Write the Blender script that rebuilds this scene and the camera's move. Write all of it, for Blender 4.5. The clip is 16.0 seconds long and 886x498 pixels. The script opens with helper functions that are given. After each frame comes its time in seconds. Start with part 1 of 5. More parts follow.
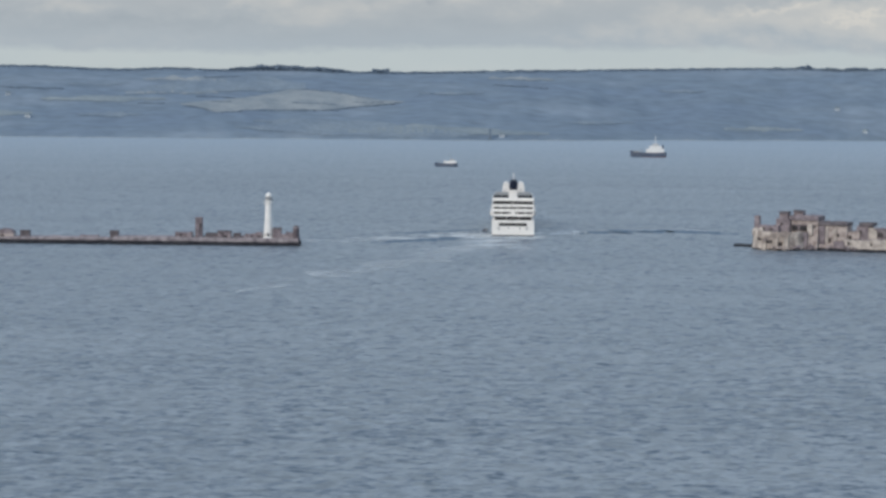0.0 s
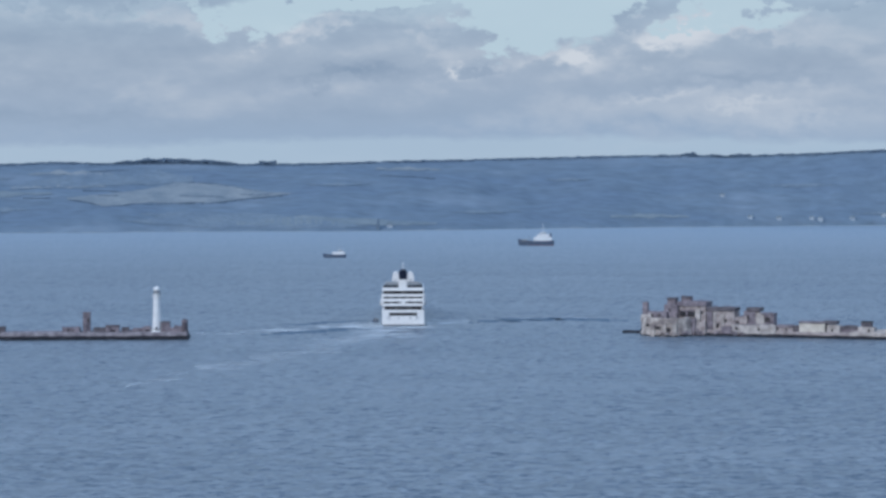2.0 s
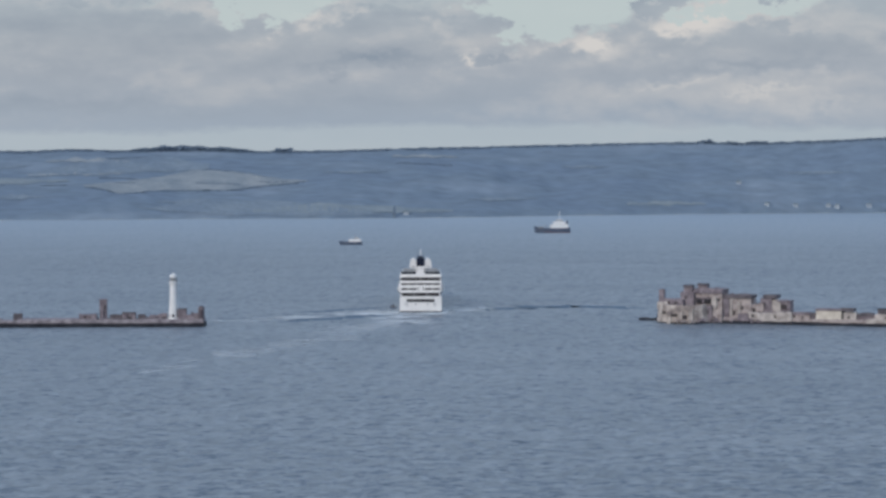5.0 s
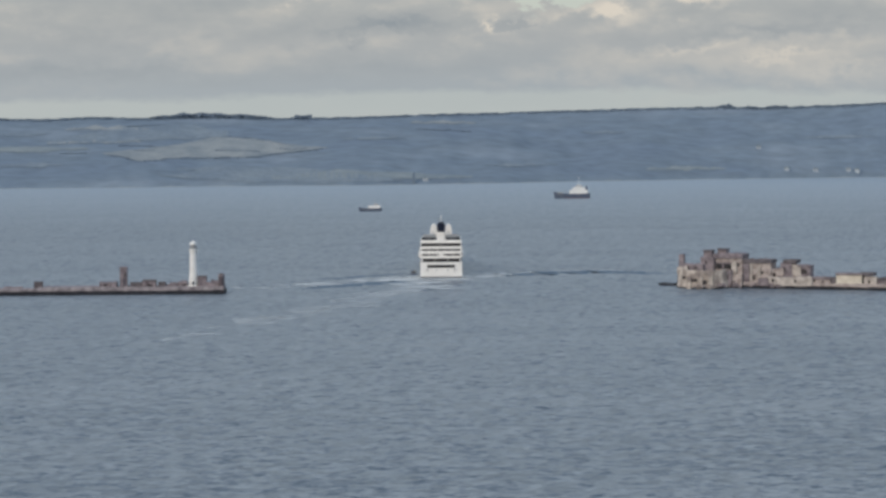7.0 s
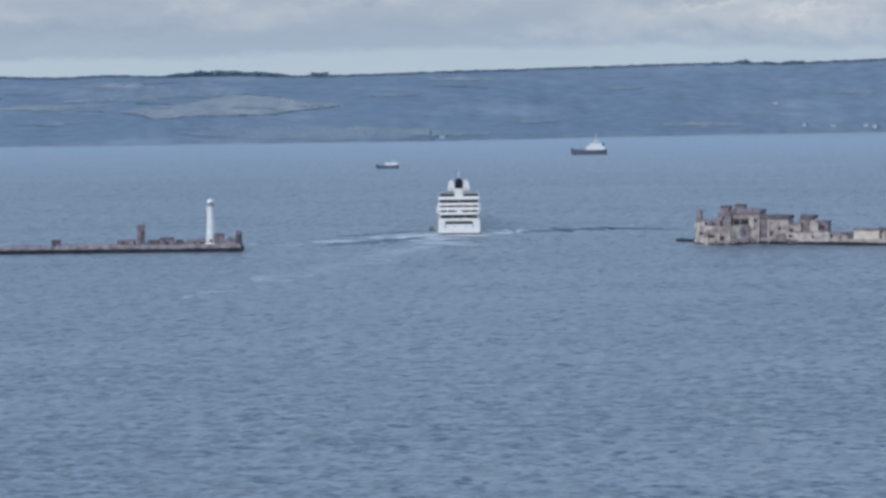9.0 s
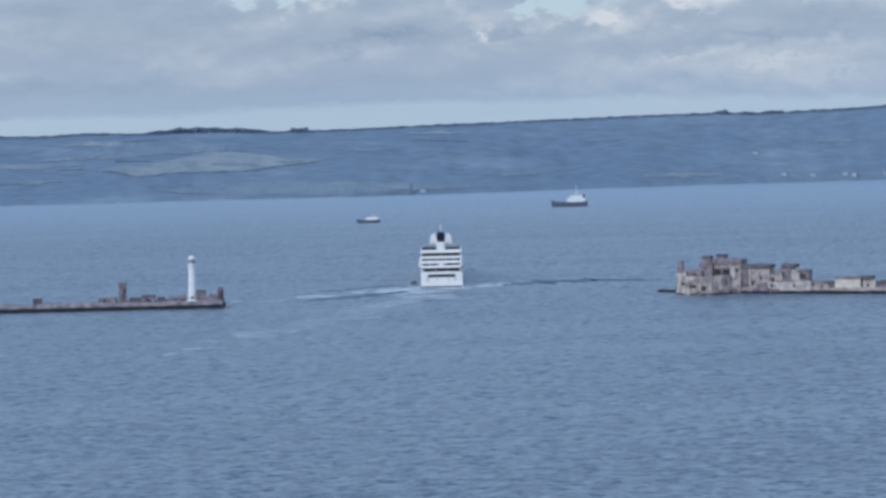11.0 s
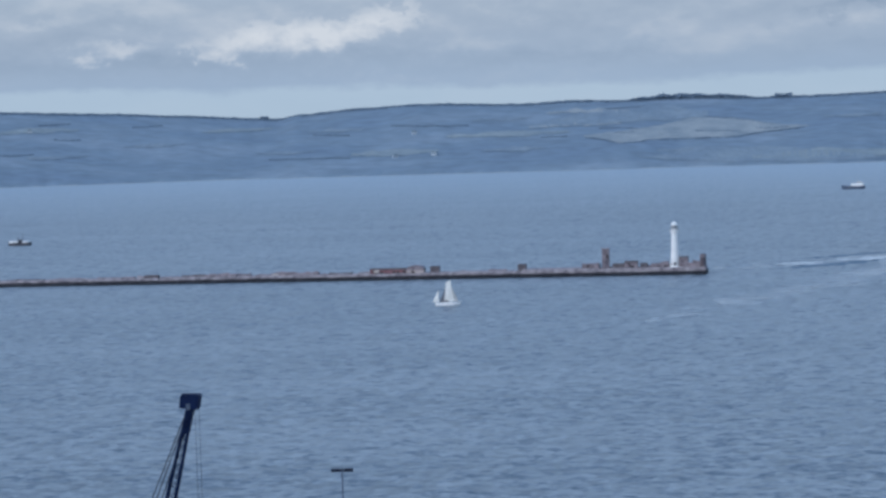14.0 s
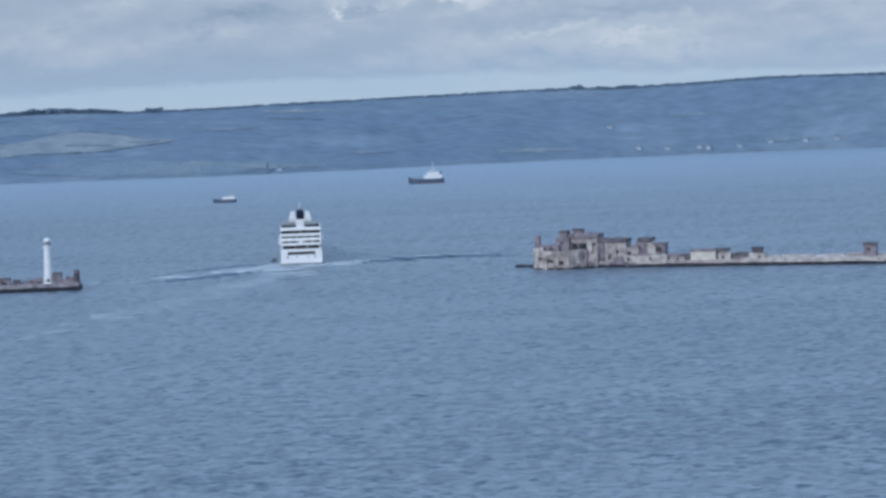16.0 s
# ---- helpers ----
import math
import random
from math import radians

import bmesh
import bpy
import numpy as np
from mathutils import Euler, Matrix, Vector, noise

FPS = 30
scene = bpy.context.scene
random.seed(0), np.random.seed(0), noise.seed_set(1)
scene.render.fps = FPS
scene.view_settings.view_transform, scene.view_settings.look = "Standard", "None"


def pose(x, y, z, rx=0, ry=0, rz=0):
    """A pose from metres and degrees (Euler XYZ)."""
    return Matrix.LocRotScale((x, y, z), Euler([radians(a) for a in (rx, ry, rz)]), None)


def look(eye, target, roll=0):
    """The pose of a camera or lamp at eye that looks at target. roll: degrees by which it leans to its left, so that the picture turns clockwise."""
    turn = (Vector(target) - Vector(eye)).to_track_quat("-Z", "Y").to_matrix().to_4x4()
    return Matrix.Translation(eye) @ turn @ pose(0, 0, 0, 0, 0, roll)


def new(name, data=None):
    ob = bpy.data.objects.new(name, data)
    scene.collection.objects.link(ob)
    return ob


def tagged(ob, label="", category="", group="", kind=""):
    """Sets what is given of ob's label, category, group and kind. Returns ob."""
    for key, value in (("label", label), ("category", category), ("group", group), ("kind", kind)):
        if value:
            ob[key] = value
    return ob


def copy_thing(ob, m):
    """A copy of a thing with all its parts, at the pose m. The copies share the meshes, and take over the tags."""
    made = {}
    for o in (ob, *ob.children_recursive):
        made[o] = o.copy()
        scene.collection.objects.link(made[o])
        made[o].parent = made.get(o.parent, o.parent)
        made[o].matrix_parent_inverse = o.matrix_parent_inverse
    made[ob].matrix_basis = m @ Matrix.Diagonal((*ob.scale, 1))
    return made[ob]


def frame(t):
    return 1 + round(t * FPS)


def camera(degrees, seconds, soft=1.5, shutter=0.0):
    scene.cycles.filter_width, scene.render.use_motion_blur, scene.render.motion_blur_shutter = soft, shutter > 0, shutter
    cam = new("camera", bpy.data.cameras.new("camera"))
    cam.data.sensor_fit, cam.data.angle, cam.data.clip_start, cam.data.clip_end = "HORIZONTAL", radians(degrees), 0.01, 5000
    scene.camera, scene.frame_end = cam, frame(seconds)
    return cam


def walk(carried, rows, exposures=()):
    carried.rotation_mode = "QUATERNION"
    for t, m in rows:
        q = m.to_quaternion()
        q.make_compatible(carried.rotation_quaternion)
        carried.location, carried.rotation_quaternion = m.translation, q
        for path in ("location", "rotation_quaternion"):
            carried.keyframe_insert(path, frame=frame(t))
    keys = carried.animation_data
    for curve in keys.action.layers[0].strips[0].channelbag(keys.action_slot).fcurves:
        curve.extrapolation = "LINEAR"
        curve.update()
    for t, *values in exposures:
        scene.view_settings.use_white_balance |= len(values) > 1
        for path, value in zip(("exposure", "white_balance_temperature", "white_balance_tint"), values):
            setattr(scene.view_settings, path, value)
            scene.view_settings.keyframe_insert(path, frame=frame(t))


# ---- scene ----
cam = camera(20.2, 16.0, soft=3.0)
EYE_Z = 101.0


def P(az, r, z=0.0):
    """A place at a bearing in degrees and a distance from the viewpoint."""
    return Vector((r * math.sin(radians(az)), r * math.cos(radians(az)), z))


def aim(yaw, pitch, roll):
    return pose(0, 0, EYE_Z, 90 + pitch, 0, -yaw) @ pose(0, 0, 0, 0, 0, roll)


# seconds, bearing, tilt and roll of the hand-held camera, which turns on the spot
TURNS = [
    (0.0, -0.007, -3.867, 0.585),
    (0.5, 0.776, -3.683, 0.266),
    (1.0, 1.004, -2.993, 0.398),
    (1.5, 1.679, -2.840, 0.098),
    (2.0, 2.543, -1.777, -0.133),
    (2.5, 2.581, -1.686, -0.056),
    (3.0, 2.758, -1.530, 0.009),
    (3.5, 2.589, -1.467, -0.016),
    (4.0, 2.275, -1.905, -0.212),
    (4.2, 2.264, -1.985, -0.210),
    (6.3, 1.825, -2.335, -0.180),
    (6.5, 1.809, -2.517, -0.349),
    (7.0, 1.710, -2.847, -0.421),
    (7.5, 1.540, -3.273, -0.858),
    (8.0, 1.529, -3.800, -0.666),
    (8.5, 1.011, -4.025, -0.571),
    (9.0, 1.306, -3.837, -0.660),
    (9.5, 1.236, -3.722, -0.950),
    (10.0, 1.512, -2.877, -0.721),
    (10.2, 1.624, -2.595, -0.956),
    (12.3, 1.729, -2.690, -1.700),
    (12.5, 1.536, -2.845, -1.970),
    (12.7, 0.757, -3.110, -2.281),
    (12.8, -0.094, -3.173, -2.345),
    (12.9, -1.081, -3.217, -2.410),
    (13.0, -3.020, -3.184, -2.474),
    (13.1, -4.564, -3.066, -2.420),
    (13.2, -6.230, -2.742, -2.366),
    (13.3, -7.233, -2.855, -2.312),
    (13.5, -8.654, -3.380, -2.165),
    (13.6, -9.038, -3.425, -1.964),
    (14.0, -9.366, -3.085, -1.743),
    (14.5, -9.867, -2.686, -2.329),
    (14.7, -9.562, -1.978, -2.608),
    (14.9, -7.713, -2.363, -2.841),
    (15.0, -5.230, -2.657, -2.958),
    (15.1, -3.332, -2.760, -3.026),
    (15.2, -1.427, -2.655, -3.095),
    (15.3, 0.600, -2.530, -2.844),
    (15.5, 2.806, -2.362, -2.430),
    (15.7, 4.498, -2.335, -2.230),
    (16.0, 5.016, -3.223, -2.047),
]
WHITE = [
    (0.0, 0.13, 6950, 10), (0.5, 0.1, 6400, 11), (1.0, 0.08, 6000, 10), (1.5, 0.06, 5700, 10), (2.0, -0.01, 5620, 10), (2.5, -0.11, 5580, 10), (3.0, -0.12, 5780, 11), (4.0, -0.09, 6000, 13),
    (6.5, -0.04, 7250, 11), (7.0, -0.02, 7300, 11), (7.5, 0.01, 7350, 11), (8.0, 0.11, 7150, 13), (8.5, 0.11, 6560, 11),
    (9.0, 0.09, 6050, 11), (9.5, 0.09, 5850, 10), (10.0, 0.04, 5780, 10), (12.5, 0.04, 5500, 10), (14.0, 0.05, 5650, 10), (15.0, 0.05, 5800, 10), (16.0, 0.07, 5550, 9),
]
walk(cam, [(t, aim(a, b, c)) for t, a, b, c in TURNS], WHITE)

# ---------------------------------------------------------------- world and sun
world = bpy.data.worlds.new("world")
scene.world = world
world.use_nodes = True
wn, wl = world.node_tree.nodes, world.node_tree.links
wn.clear()


def wnode(kind, **kw):
    n = wn.new(kind)
    for k, v in kw.items():
        n.inputs[k].default_value = v
    return n


def wmath(op, a, b=None, c=None, clamp=False):
    n = wn.new("ShaderNodeMath")
    n.operation, n.use_clamp = op, clamp
    for i, v in enumerate((a, b, c)):
        if v is None:
            continue
        if isinstance(v, (int, float)):
            n.inputs[i].default_value = v
        else:
            wl.new(v, n.inputs[i])
    return n.outputs[0]


def wramp(fac, stops):
    n = wn.new("ShaderNodeValToRGB")
    while len(n.color_ramp.elements) < len(stops):
        n.color_ramp.elements.new(0.5)
    for e, (p, c) in zip(n.color_ramp.elements, stops):
        e.position, e.color = p, (*c, 1)
    wl.new(fac, n.inputs[0])
    return n.outputs[0]


def wmix(fac, a, b):
    n = wn.new("ShaderNodeMix")
    n.data_type = "RGBA"
    for i, v in ((0, fac), (6, a), (7, b)):
        if isinstance(v, tuple):
            n.inputs[i].default_value = (*v, 1)
        elif isinstance(v, (int, float)):
            n.inputs[i].default_value = v
        else:
            wl.new(v, n.inputs[i])
    return n.outputs[2]


SUN_EL, SUN_AZ = 28.0, -140.0
sky = wn.new("ShaderNodeTexSky")
sky.sky_type, sky.sun_disc = "NISHITA", False
sky.sun_elevation, sky.sun_rotation = radians(SUN_EL), radians(SUN_AZ)
coord = wn.new("ShaderNodeTexCoord")
split = wn.new("ShaderNodeSeparateXYZ")
wl.new(coord.outputs["Generated"], split.inputs[0])
height = split.outputs[2]


def cloud_noise(scale, detail, rough, shift, distortion=0.0):
    m = wn.new("ShaderNodeMapping")
    m.inputs["Scale"].default_value, m.inputs["Location"].default_value = scale, shift
    wl.new(coord.outputs["Generated"], m.inputs[0])
    n = wnode("ShaderNodeTexNoise", Scale=1.0, Detail=detail, Roughness=rough, Distortion=distortion)
    wl.new(m.outputs[0], n.inputs["Vector"])
    return n.outputs[0]


def wblob(az, el, wide, tall, edge=0.0):
    """A mass of cloud round a bearing and an elevation, in degrees, its outline billowed by noise; edge sharpens it."""
    u = wmath("DIVIDE", wmath("SUBTRACT", wmath("ADD", bearing, billow_u), radians(az)), radians(wide))
    v = wmath("DIVIDE", wmath("SUBTRACT", wmath("ADD", height, billow_v), math.sin(radians(el))), radians(tall))
    d = wmath("ADD", wmath("MULTIPLY", u, u), wmath("MULTIPLY", v, v))
    if edge:
        return wmath("MULTIPLY", wmath("SUBTRACT", 1.0 + 0.5 / edge, d), edge, clamp=True)
    return wmath("POWER", 2.718, wmath("MULTIPLY", d, -1.0))


def wsum(*items):
    total = items[0]
    for i in items[1:]:
        total = wmath("ADD", total, i)
    return total


FLAT = (17, 17, 40)
big = cloud_noise(FLAT, 7, 0.52, (3.1, 0.4, 0.3), 0.1)
above = cloud_noise(FLAT, 7, 0.52, (3.1, 0.4, 0.5), 0.1)
fine = cloud_noise((50, 50, 95), 5, 0.6, (1.7, 5.3, 0.0), 0.1)
veil = cloud_noise((5, 5, 60), 4, 0.5, (0.2, 2.2, 1.1), 0.2)
# cloud layers from the bright air along the horizon up to the broken blue overhead
ragged = wsum(height, wmath("MULTIPLY", wmath("SUBTRACT", fine, 0.5), 0.008), wmath("MULTIPLY", wmath("SUBTRACT", veil, 0.5), 0.01))
layers = wramp(wmath("MULTIPLY", ragged, 8.0), [(0.0, (0.48, 0.56, 0.61)), (0.09, (0.475, 0.558, 0.612)), (0.113, (0.39, 0.465, 0.545)), (0.19, (0.395, 0.458, 0.525)), (0.27, (0.43, 0.482, 0.535)),
                                             (0.36, (0.44, 0.49, 0.535)), (0.5, (0.445, 0.51, 0.555)), (0.62, (0.47, 0.56, 0.605)), (1.0, (0.40, 0.53, 0.68))])
lit = wmath("MULTIPLY", wmath("SUBTRACT", big, above), 2.5)
lit = wmath("ADD", lit, wmath("MULTIPLY", wmath("SUBTRACT", fine, 0.5), 0.48))
lit = wmath("ADD", lit, wmath("MULTIPLY", wmath("SUBTRACT", veil, 0.5), 0.9))
bearing = wmath("ARCTAN2", split.outputs[0], split.outputs[1])
curl = cloud_noise((130, 130, 210), 4, 0.6, (4.7, 0.3, 0.0), 0.1)
billow_u = wsum(wmath("MULTIPLY", wmath("SUBTRACT", big, 0.5), 0.05), wmath("MULTIPLY", wmath("SUBTRACT", fine, 0.5), 0.045), wmath("MULTIPLY", wmath("SUBTRACT", curl, 0.5), 0.03))
billow_v = wsum(wmath("MULTIPLY", wmath("SUBTRACT", big, 0.5), 0.03), wmath("MULTIPLY", wmath("SUBTRACT", fine, 0.5), 0.024), wmath("MULTIPLY", wmath("SUBTRACT", curl, 0.5), 0.014))
puffs = wsum(wblob(5.7, 2.72, 0.75, 0.24), wblob(3.25, 2.56, 0.3, 0.14), wblob(8.2, 3.2, 0.75, 0.4), wblob(-0.9, 3.4, 0.5, 0.2))
streaks = wsum(wblob(7.2, 1.6, 0.8, 0.09), wblob(9.2, 1.4, 0.9, 0.09), wblob(10.9, 1.1, 1.0, 0.13))
heaps = wmath("MINIMUM", wsum(wblob(-10.4, 2.25, 0.6, 0.4, 0.8), wblob(-11.7, 2.0, 1.0, 0.4, 0.8), wblob(-13.1, 1.86, 1.0, 0.38, 0.8), wblob(-14.5, 1.66, 0.7, 0.3, 0.8), wblob(-16.7, 1.8, 0.9, 0.34, 0.8)), 1.0)
puffs = wsum(puffs, wmath("MULTIPLY", streaks, 0.45), wmath("MULTIPLY", heaps, wmath("MULTIPLY", wmath("SUBTRACT", wsum(curl, fine), 0.66, clamp=True), 1.5)))
puffs = wmath("MULTIPLY", puffs, wmath("ADD", 0.12, wmath("MULTIPLY", fine, 1.1)))
banks = wsum(wblob(-5.6, 2.9, 2.6, 0.8, 2.4), wblob(-3.2, 3.25, 0.95, 0.5, 2.4), wblob(0.8, 2.75, 1.9, 0.55, 2.6), wblob(1.4, 3.25, 1.0, 0.42, 2.6), wblob(9.6, 2.55, 2.7, 0.65, 2.6), wblob(-17.5, 2.2, 2.6, 0.4, 1.6))
# heavier, bluer cloud that drifts across the openings
heavy = wsum(wblob(7.35, 3.85, 0.55, 0.5, 2.2), wblob(11.7, 4.0, 1.8, 0.32, 2.4), wblob(-5.0, 4.35, 3.6, 0.55, 2.0), wblob(0.6, 4.35, 1.2, 0.16, 2.0), wblob(3.9, 2.6, 0.5, 0.13, 2.0), wblob(-15.5, 1.22, 4.5, 0.2), wblob(-6.5, 1.15, 5.0, 0.22), wblob(9.5, 2.05, 2.4, 0.22), wblob(0.5, 2.35, 1.4, 0.16))
cream = wsum(wblob(9.0, 1.7, 5.0, 0.9), wblob(9.0, 1.05, 4.5, 0.4), wblob(5.0, 1.3, 4.0, 0.4), wblob(-13.0, 1.9, 3.0, 0.4))
rims = wsum(wblob(0.7, 3.4, 1.5, 0.15), wblob(9.3, 3.3, 1.7, 0.18), wblob(-3.2, 3.5, 1.0, 0.2))
lit = wsum(lit, wmath("MULTIPLY", puffs, 1.35), wmath("MULTIPLY", rims, 0.5), wmath("MULTIPLY", cream, 0.28))
lit = wmath("SUBTRACT", lit, wsum(wmath("MULTIPLY", wmath("MINIMUM", banks, 1.0), 0.14), wmath("MULTIPLY", wmath("MINIMUM", heavy, 1.0), 0.4)))
depth = wmath("MULTIPLY", wmath("SUBTRACT", height, 0.012), 45.0, clamp=True)
lit = wmath("MULTIPLY", lit, wmath("ADD", 0.12, wmath("MULTIPLY", depth, 0.88)))
bright = wmath("MULTIPLY", lit, 1.0, clamp=True)
dim = wmath("MULTIPLY", lit, -0.85, clamp=True)
shade = wmix(dim, wmix(bright, layers, (0.73, 0.72, 0.69)), (0.278, 0.345, 0.42))
# pale openings between the clouds
gap = wmath("MULTIPLY", wmath("SUBTRACT", 0.5, big, clamp=True), 9.0, clamp=True)
gap = wmath("MULTIPLY", gap, wmath("MULTIPLY", wmath("SUBTRACT", height, 0.058), 60.0, clamp=True), clamp=True)
opening = wmath("MULTIPLY", wmath("MINIMUM", wsum(wblob(3.8, 4.15, 9.5, 0.62, 2.6), wblob(4.9, 3.4, 1.7, 0.5, 2.2), wblob(-1.4, 3.6, 0.9, 0.36, 2.2), wblob(9.4, 3.55, 1.3, 0.22, 2.2)), 1.0), wmath("SUBTRACT", 1.0, wmath("MINIMUM", wsum(banks, heavy), 1.0)))
gap = wmath("MAXIMUM", wmath("MULTIPLY", gap, wmath("SUBTRACT", 1.0, wmath("MINIMUM", heavy, 1.0))), opening)
sky_mix = wmix(wmath("MULTIPLY", gap, 0.9), shade, (0.585, 0.68, 0.675))
# higher up the sky is broken, deeper blue
blue = wmix(0.06, (0.47, 0.59, 0.77), sky.outputs[0])
up = wmath("MULTIPLY", wmath("SUBTRACT", height, 0.11), 5.0, clamp=True)
sky_mix = wmix(wmath("MULTIPLY", up, 0.8), sky_mix, blue)
back = wn.new("ShaderNodeBackground")
back.inputs[1].default_value = 0.9
wl.new(sky_mix, back.inputs[0])
wout = wn.new("ShaderNodeOutputWorld")
wl.new(back.outputs[0], wout.inputs[0])

sun = new("sun", bpy.data.lights.new("sun", "SUN"))
sun.data.energy, sun.data.angle, sun.data.color = 1.3, radians(12), (1.0, 0.93, 0.84)
sun.matrix_world = look((0, 0, 300), tuple(Vector((0, 0, 300)) - Vector((math.sin(radians(SUN_AZ)) * math.cos(radians(SUN_EL)),
    math.cos(radians(SUN_AZ)) * math.cos(radians(SUN_EL)), math.sin(radians(SUN_EL)))) * 10))


# ---------------------------------------------------------------- materials
def material(name, c1, c2, scale=1.0, rough=0.8, metal=0.0, bump=0.0, bump_dist=0.1, fine_amt=0.25, squash=(1, 1, 1), spec=0.4, c3=None):
    """Two colours mixed by coarse noise, broken by fine grain; scale is the coarse patch's size in metres."""
    m = bpy.data.materials.new(name)
    m.use_nodes = True
    nt = m.node_tree
    b = nt.nodes["Principled BSDF"]
    tc = nt.nodes.new("ShaderNodeTexCoord")
    mp = nt.nodes.new("ShaderNodeMapping")
    mp.inputs["Scale"].default_value = squash
    nt.links.new(tc.outputs["Object"], mp.inputs[0])
    n1, n2 = nt.nodes.new("ShaderNodeTexNoise"), nt.nodes.new("ShaderNodeTexNoise")
    for n, s, d in ((n1, 1 / scale, 5), (n2, 7 / scale, 3)):
        n.inputs["Scale"].default_value, n.inputs["Detail"].default_value = s, d
        nt.links.new(mp.outputs[0], n.inputs["Vector"])
    r = nt.nodes.new("ShaderNodeValToRGB")
    r.color_ramp.elements[0].position, r.color_ramp.elements[0].color = 0.36, (*c1, 1)
    r.color_ramp.elements[1].position, r.color_ramp.elements[1].color = 0.64, (*c2, 1)
    if c3:
        e = r.color_ramp.elements.new(0.5)
        e.color = (*c3, 1)
    nt.links.new(n1.outputs[0], r.inputs[0])
    mx = nt.nodes.new("ShaderNodeMix")
    mx.data_type, mx.blend_type = "RGBA", "OVERLAY"
    mx.inputs[0].default_value = fine_amt
    nt.links.new(r.outputs[0], mx.inputs[6])
    nt.links.new(n2.outputs[0], mx.inputs[7])
    nt.links.new(mx.outputs[2], b.inputs["Base Color"])
    b.inputs["Roughness"].default_value, b.inputs["Metallic"].default_value = rough, metal
    b.inputs["Specular IOR Level"].default_value = spec
    if bump:
        bp = nt.nodes.new("ShaderNodeBump")
        bp.inputs["Strength"].default_value, bp.inputs["Distance"].default_value = bump, bump_dist
        nt.links.new(n2.outputs[0], bp.inputs["Height"])
        nt.links.new(bp.outputs[0], b.inputs["Normal"])
    return m


def sea_material():
    m = bpy.data.materials.new("sea_water")
    m.use_nodes = True
    nt = m.node_tree
    b = nt.nodes["Principled BSDF"]
    tc = nt.nodes.new("ShaderNodeTexCoord")

    def tex(scale, squash, detail, rough=0.55, dist=0.0):
        mp = nt.nodes.new("ShaderNodeMapping")
        mp.inputs["Scale"].default_value = squash
        mp.inputs["Rotation"].default_value = (0, 0, 0.12)
        nt.links.new(tc.outputs["Object"], mp.inputs[0])
        n = nt.nodes.new("ShaderNodeTexNoise")
        n.inputs["Scale"].default_value, n.inputs["Detail"].default_value = 1 / scale, detail
        n.inputs["Roughness"].default_value, n.inputs["Distortion"].default_value = rough, dist
        nt.links.new(mp.outputs[0], n.inputs["Vector"])
        return n.outputs

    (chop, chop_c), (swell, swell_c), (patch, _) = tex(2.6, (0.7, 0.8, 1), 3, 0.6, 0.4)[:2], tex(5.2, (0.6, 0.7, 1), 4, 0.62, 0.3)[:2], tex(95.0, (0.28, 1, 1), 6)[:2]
    # wave light and shade in the base colour: dark troughs, pale crests
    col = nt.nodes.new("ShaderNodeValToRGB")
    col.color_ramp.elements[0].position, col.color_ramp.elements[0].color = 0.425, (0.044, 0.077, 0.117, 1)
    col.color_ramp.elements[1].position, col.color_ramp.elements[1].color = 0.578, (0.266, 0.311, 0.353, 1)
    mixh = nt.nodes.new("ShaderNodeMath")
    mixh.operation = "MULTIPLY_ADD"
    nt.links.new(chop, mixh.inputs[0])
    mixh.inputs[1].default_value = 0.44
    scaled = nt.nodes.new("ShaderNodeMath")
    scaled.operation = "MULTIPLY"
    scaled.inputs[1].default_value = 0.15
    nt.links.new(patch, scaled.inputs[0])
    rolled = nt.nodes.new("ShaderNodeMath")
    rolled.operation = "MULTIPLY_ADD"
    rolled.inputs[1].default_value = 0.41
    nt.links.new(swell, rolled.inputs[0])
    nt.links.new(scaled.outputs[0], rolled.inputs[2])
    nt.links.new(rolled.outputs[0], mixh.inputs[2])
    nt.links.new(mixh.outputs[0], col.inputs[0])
    # far water: the sky's grazing sheen is put into a paler base colour
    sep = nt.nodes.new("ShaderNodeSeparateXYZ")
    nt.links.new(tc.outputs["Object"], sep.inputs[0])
    far_sheen = nt.nodes.new("ShaderNodeMapRange")
    far_sheen.inputs["From Min"].default_value, far_sheen.inputs["From Max"].default_value = 2500, 4650
    far_sheen.inputs["To Min"].default_value, far_sheen.inputs["To Max"].default_value = 0.0, 1.0
    nt.links.new(sep.outputs[1], far_sheen.inputs["Value"])
    sheen_mix = nt.nodes.new("ShaderNodeMix")
    sheen_mix.data_type = "RGBA"
    sheen_mix.inputs[7].default_value = (0.284, 0.364, 0.44, 1)
    nt.links.new(far_sheen.outputs[0], sheen_mix.inputs[0])
    nt.links.new(col.outputs[0], sheen_mix.inputs[6])
    nt.links.new(sheen_mix.outputs[2], b.inputs["Base Color"])
    # wave slopes: chop and swell, stronger where gusts ruffle the water
    def vmath(op, p, q):
        n = nt.nodes.new("ShaderNodeVectorMath")
        n.operation = op
        for i, v in enumerate((p, q)):
            if v is None:
                continue
            if isinstance(v, tuple):
                n.inputs[i].default_value = v
            else:
                nt.links.new(v, n.inputs[i])
        return n.outputs[0]

    gust = nt.nodes.new("ShaderNodeMapRange")
    gust.inputs["From Min"].default_value, gust.inputs["From Max"].default_value = 0.35, 0.65
    gust.inputs["To Min"].default_value, gust.inputs["To Max"].default_value = 0.75, 1.3
    nt.links.new(patch, gust.inputs["Value"])
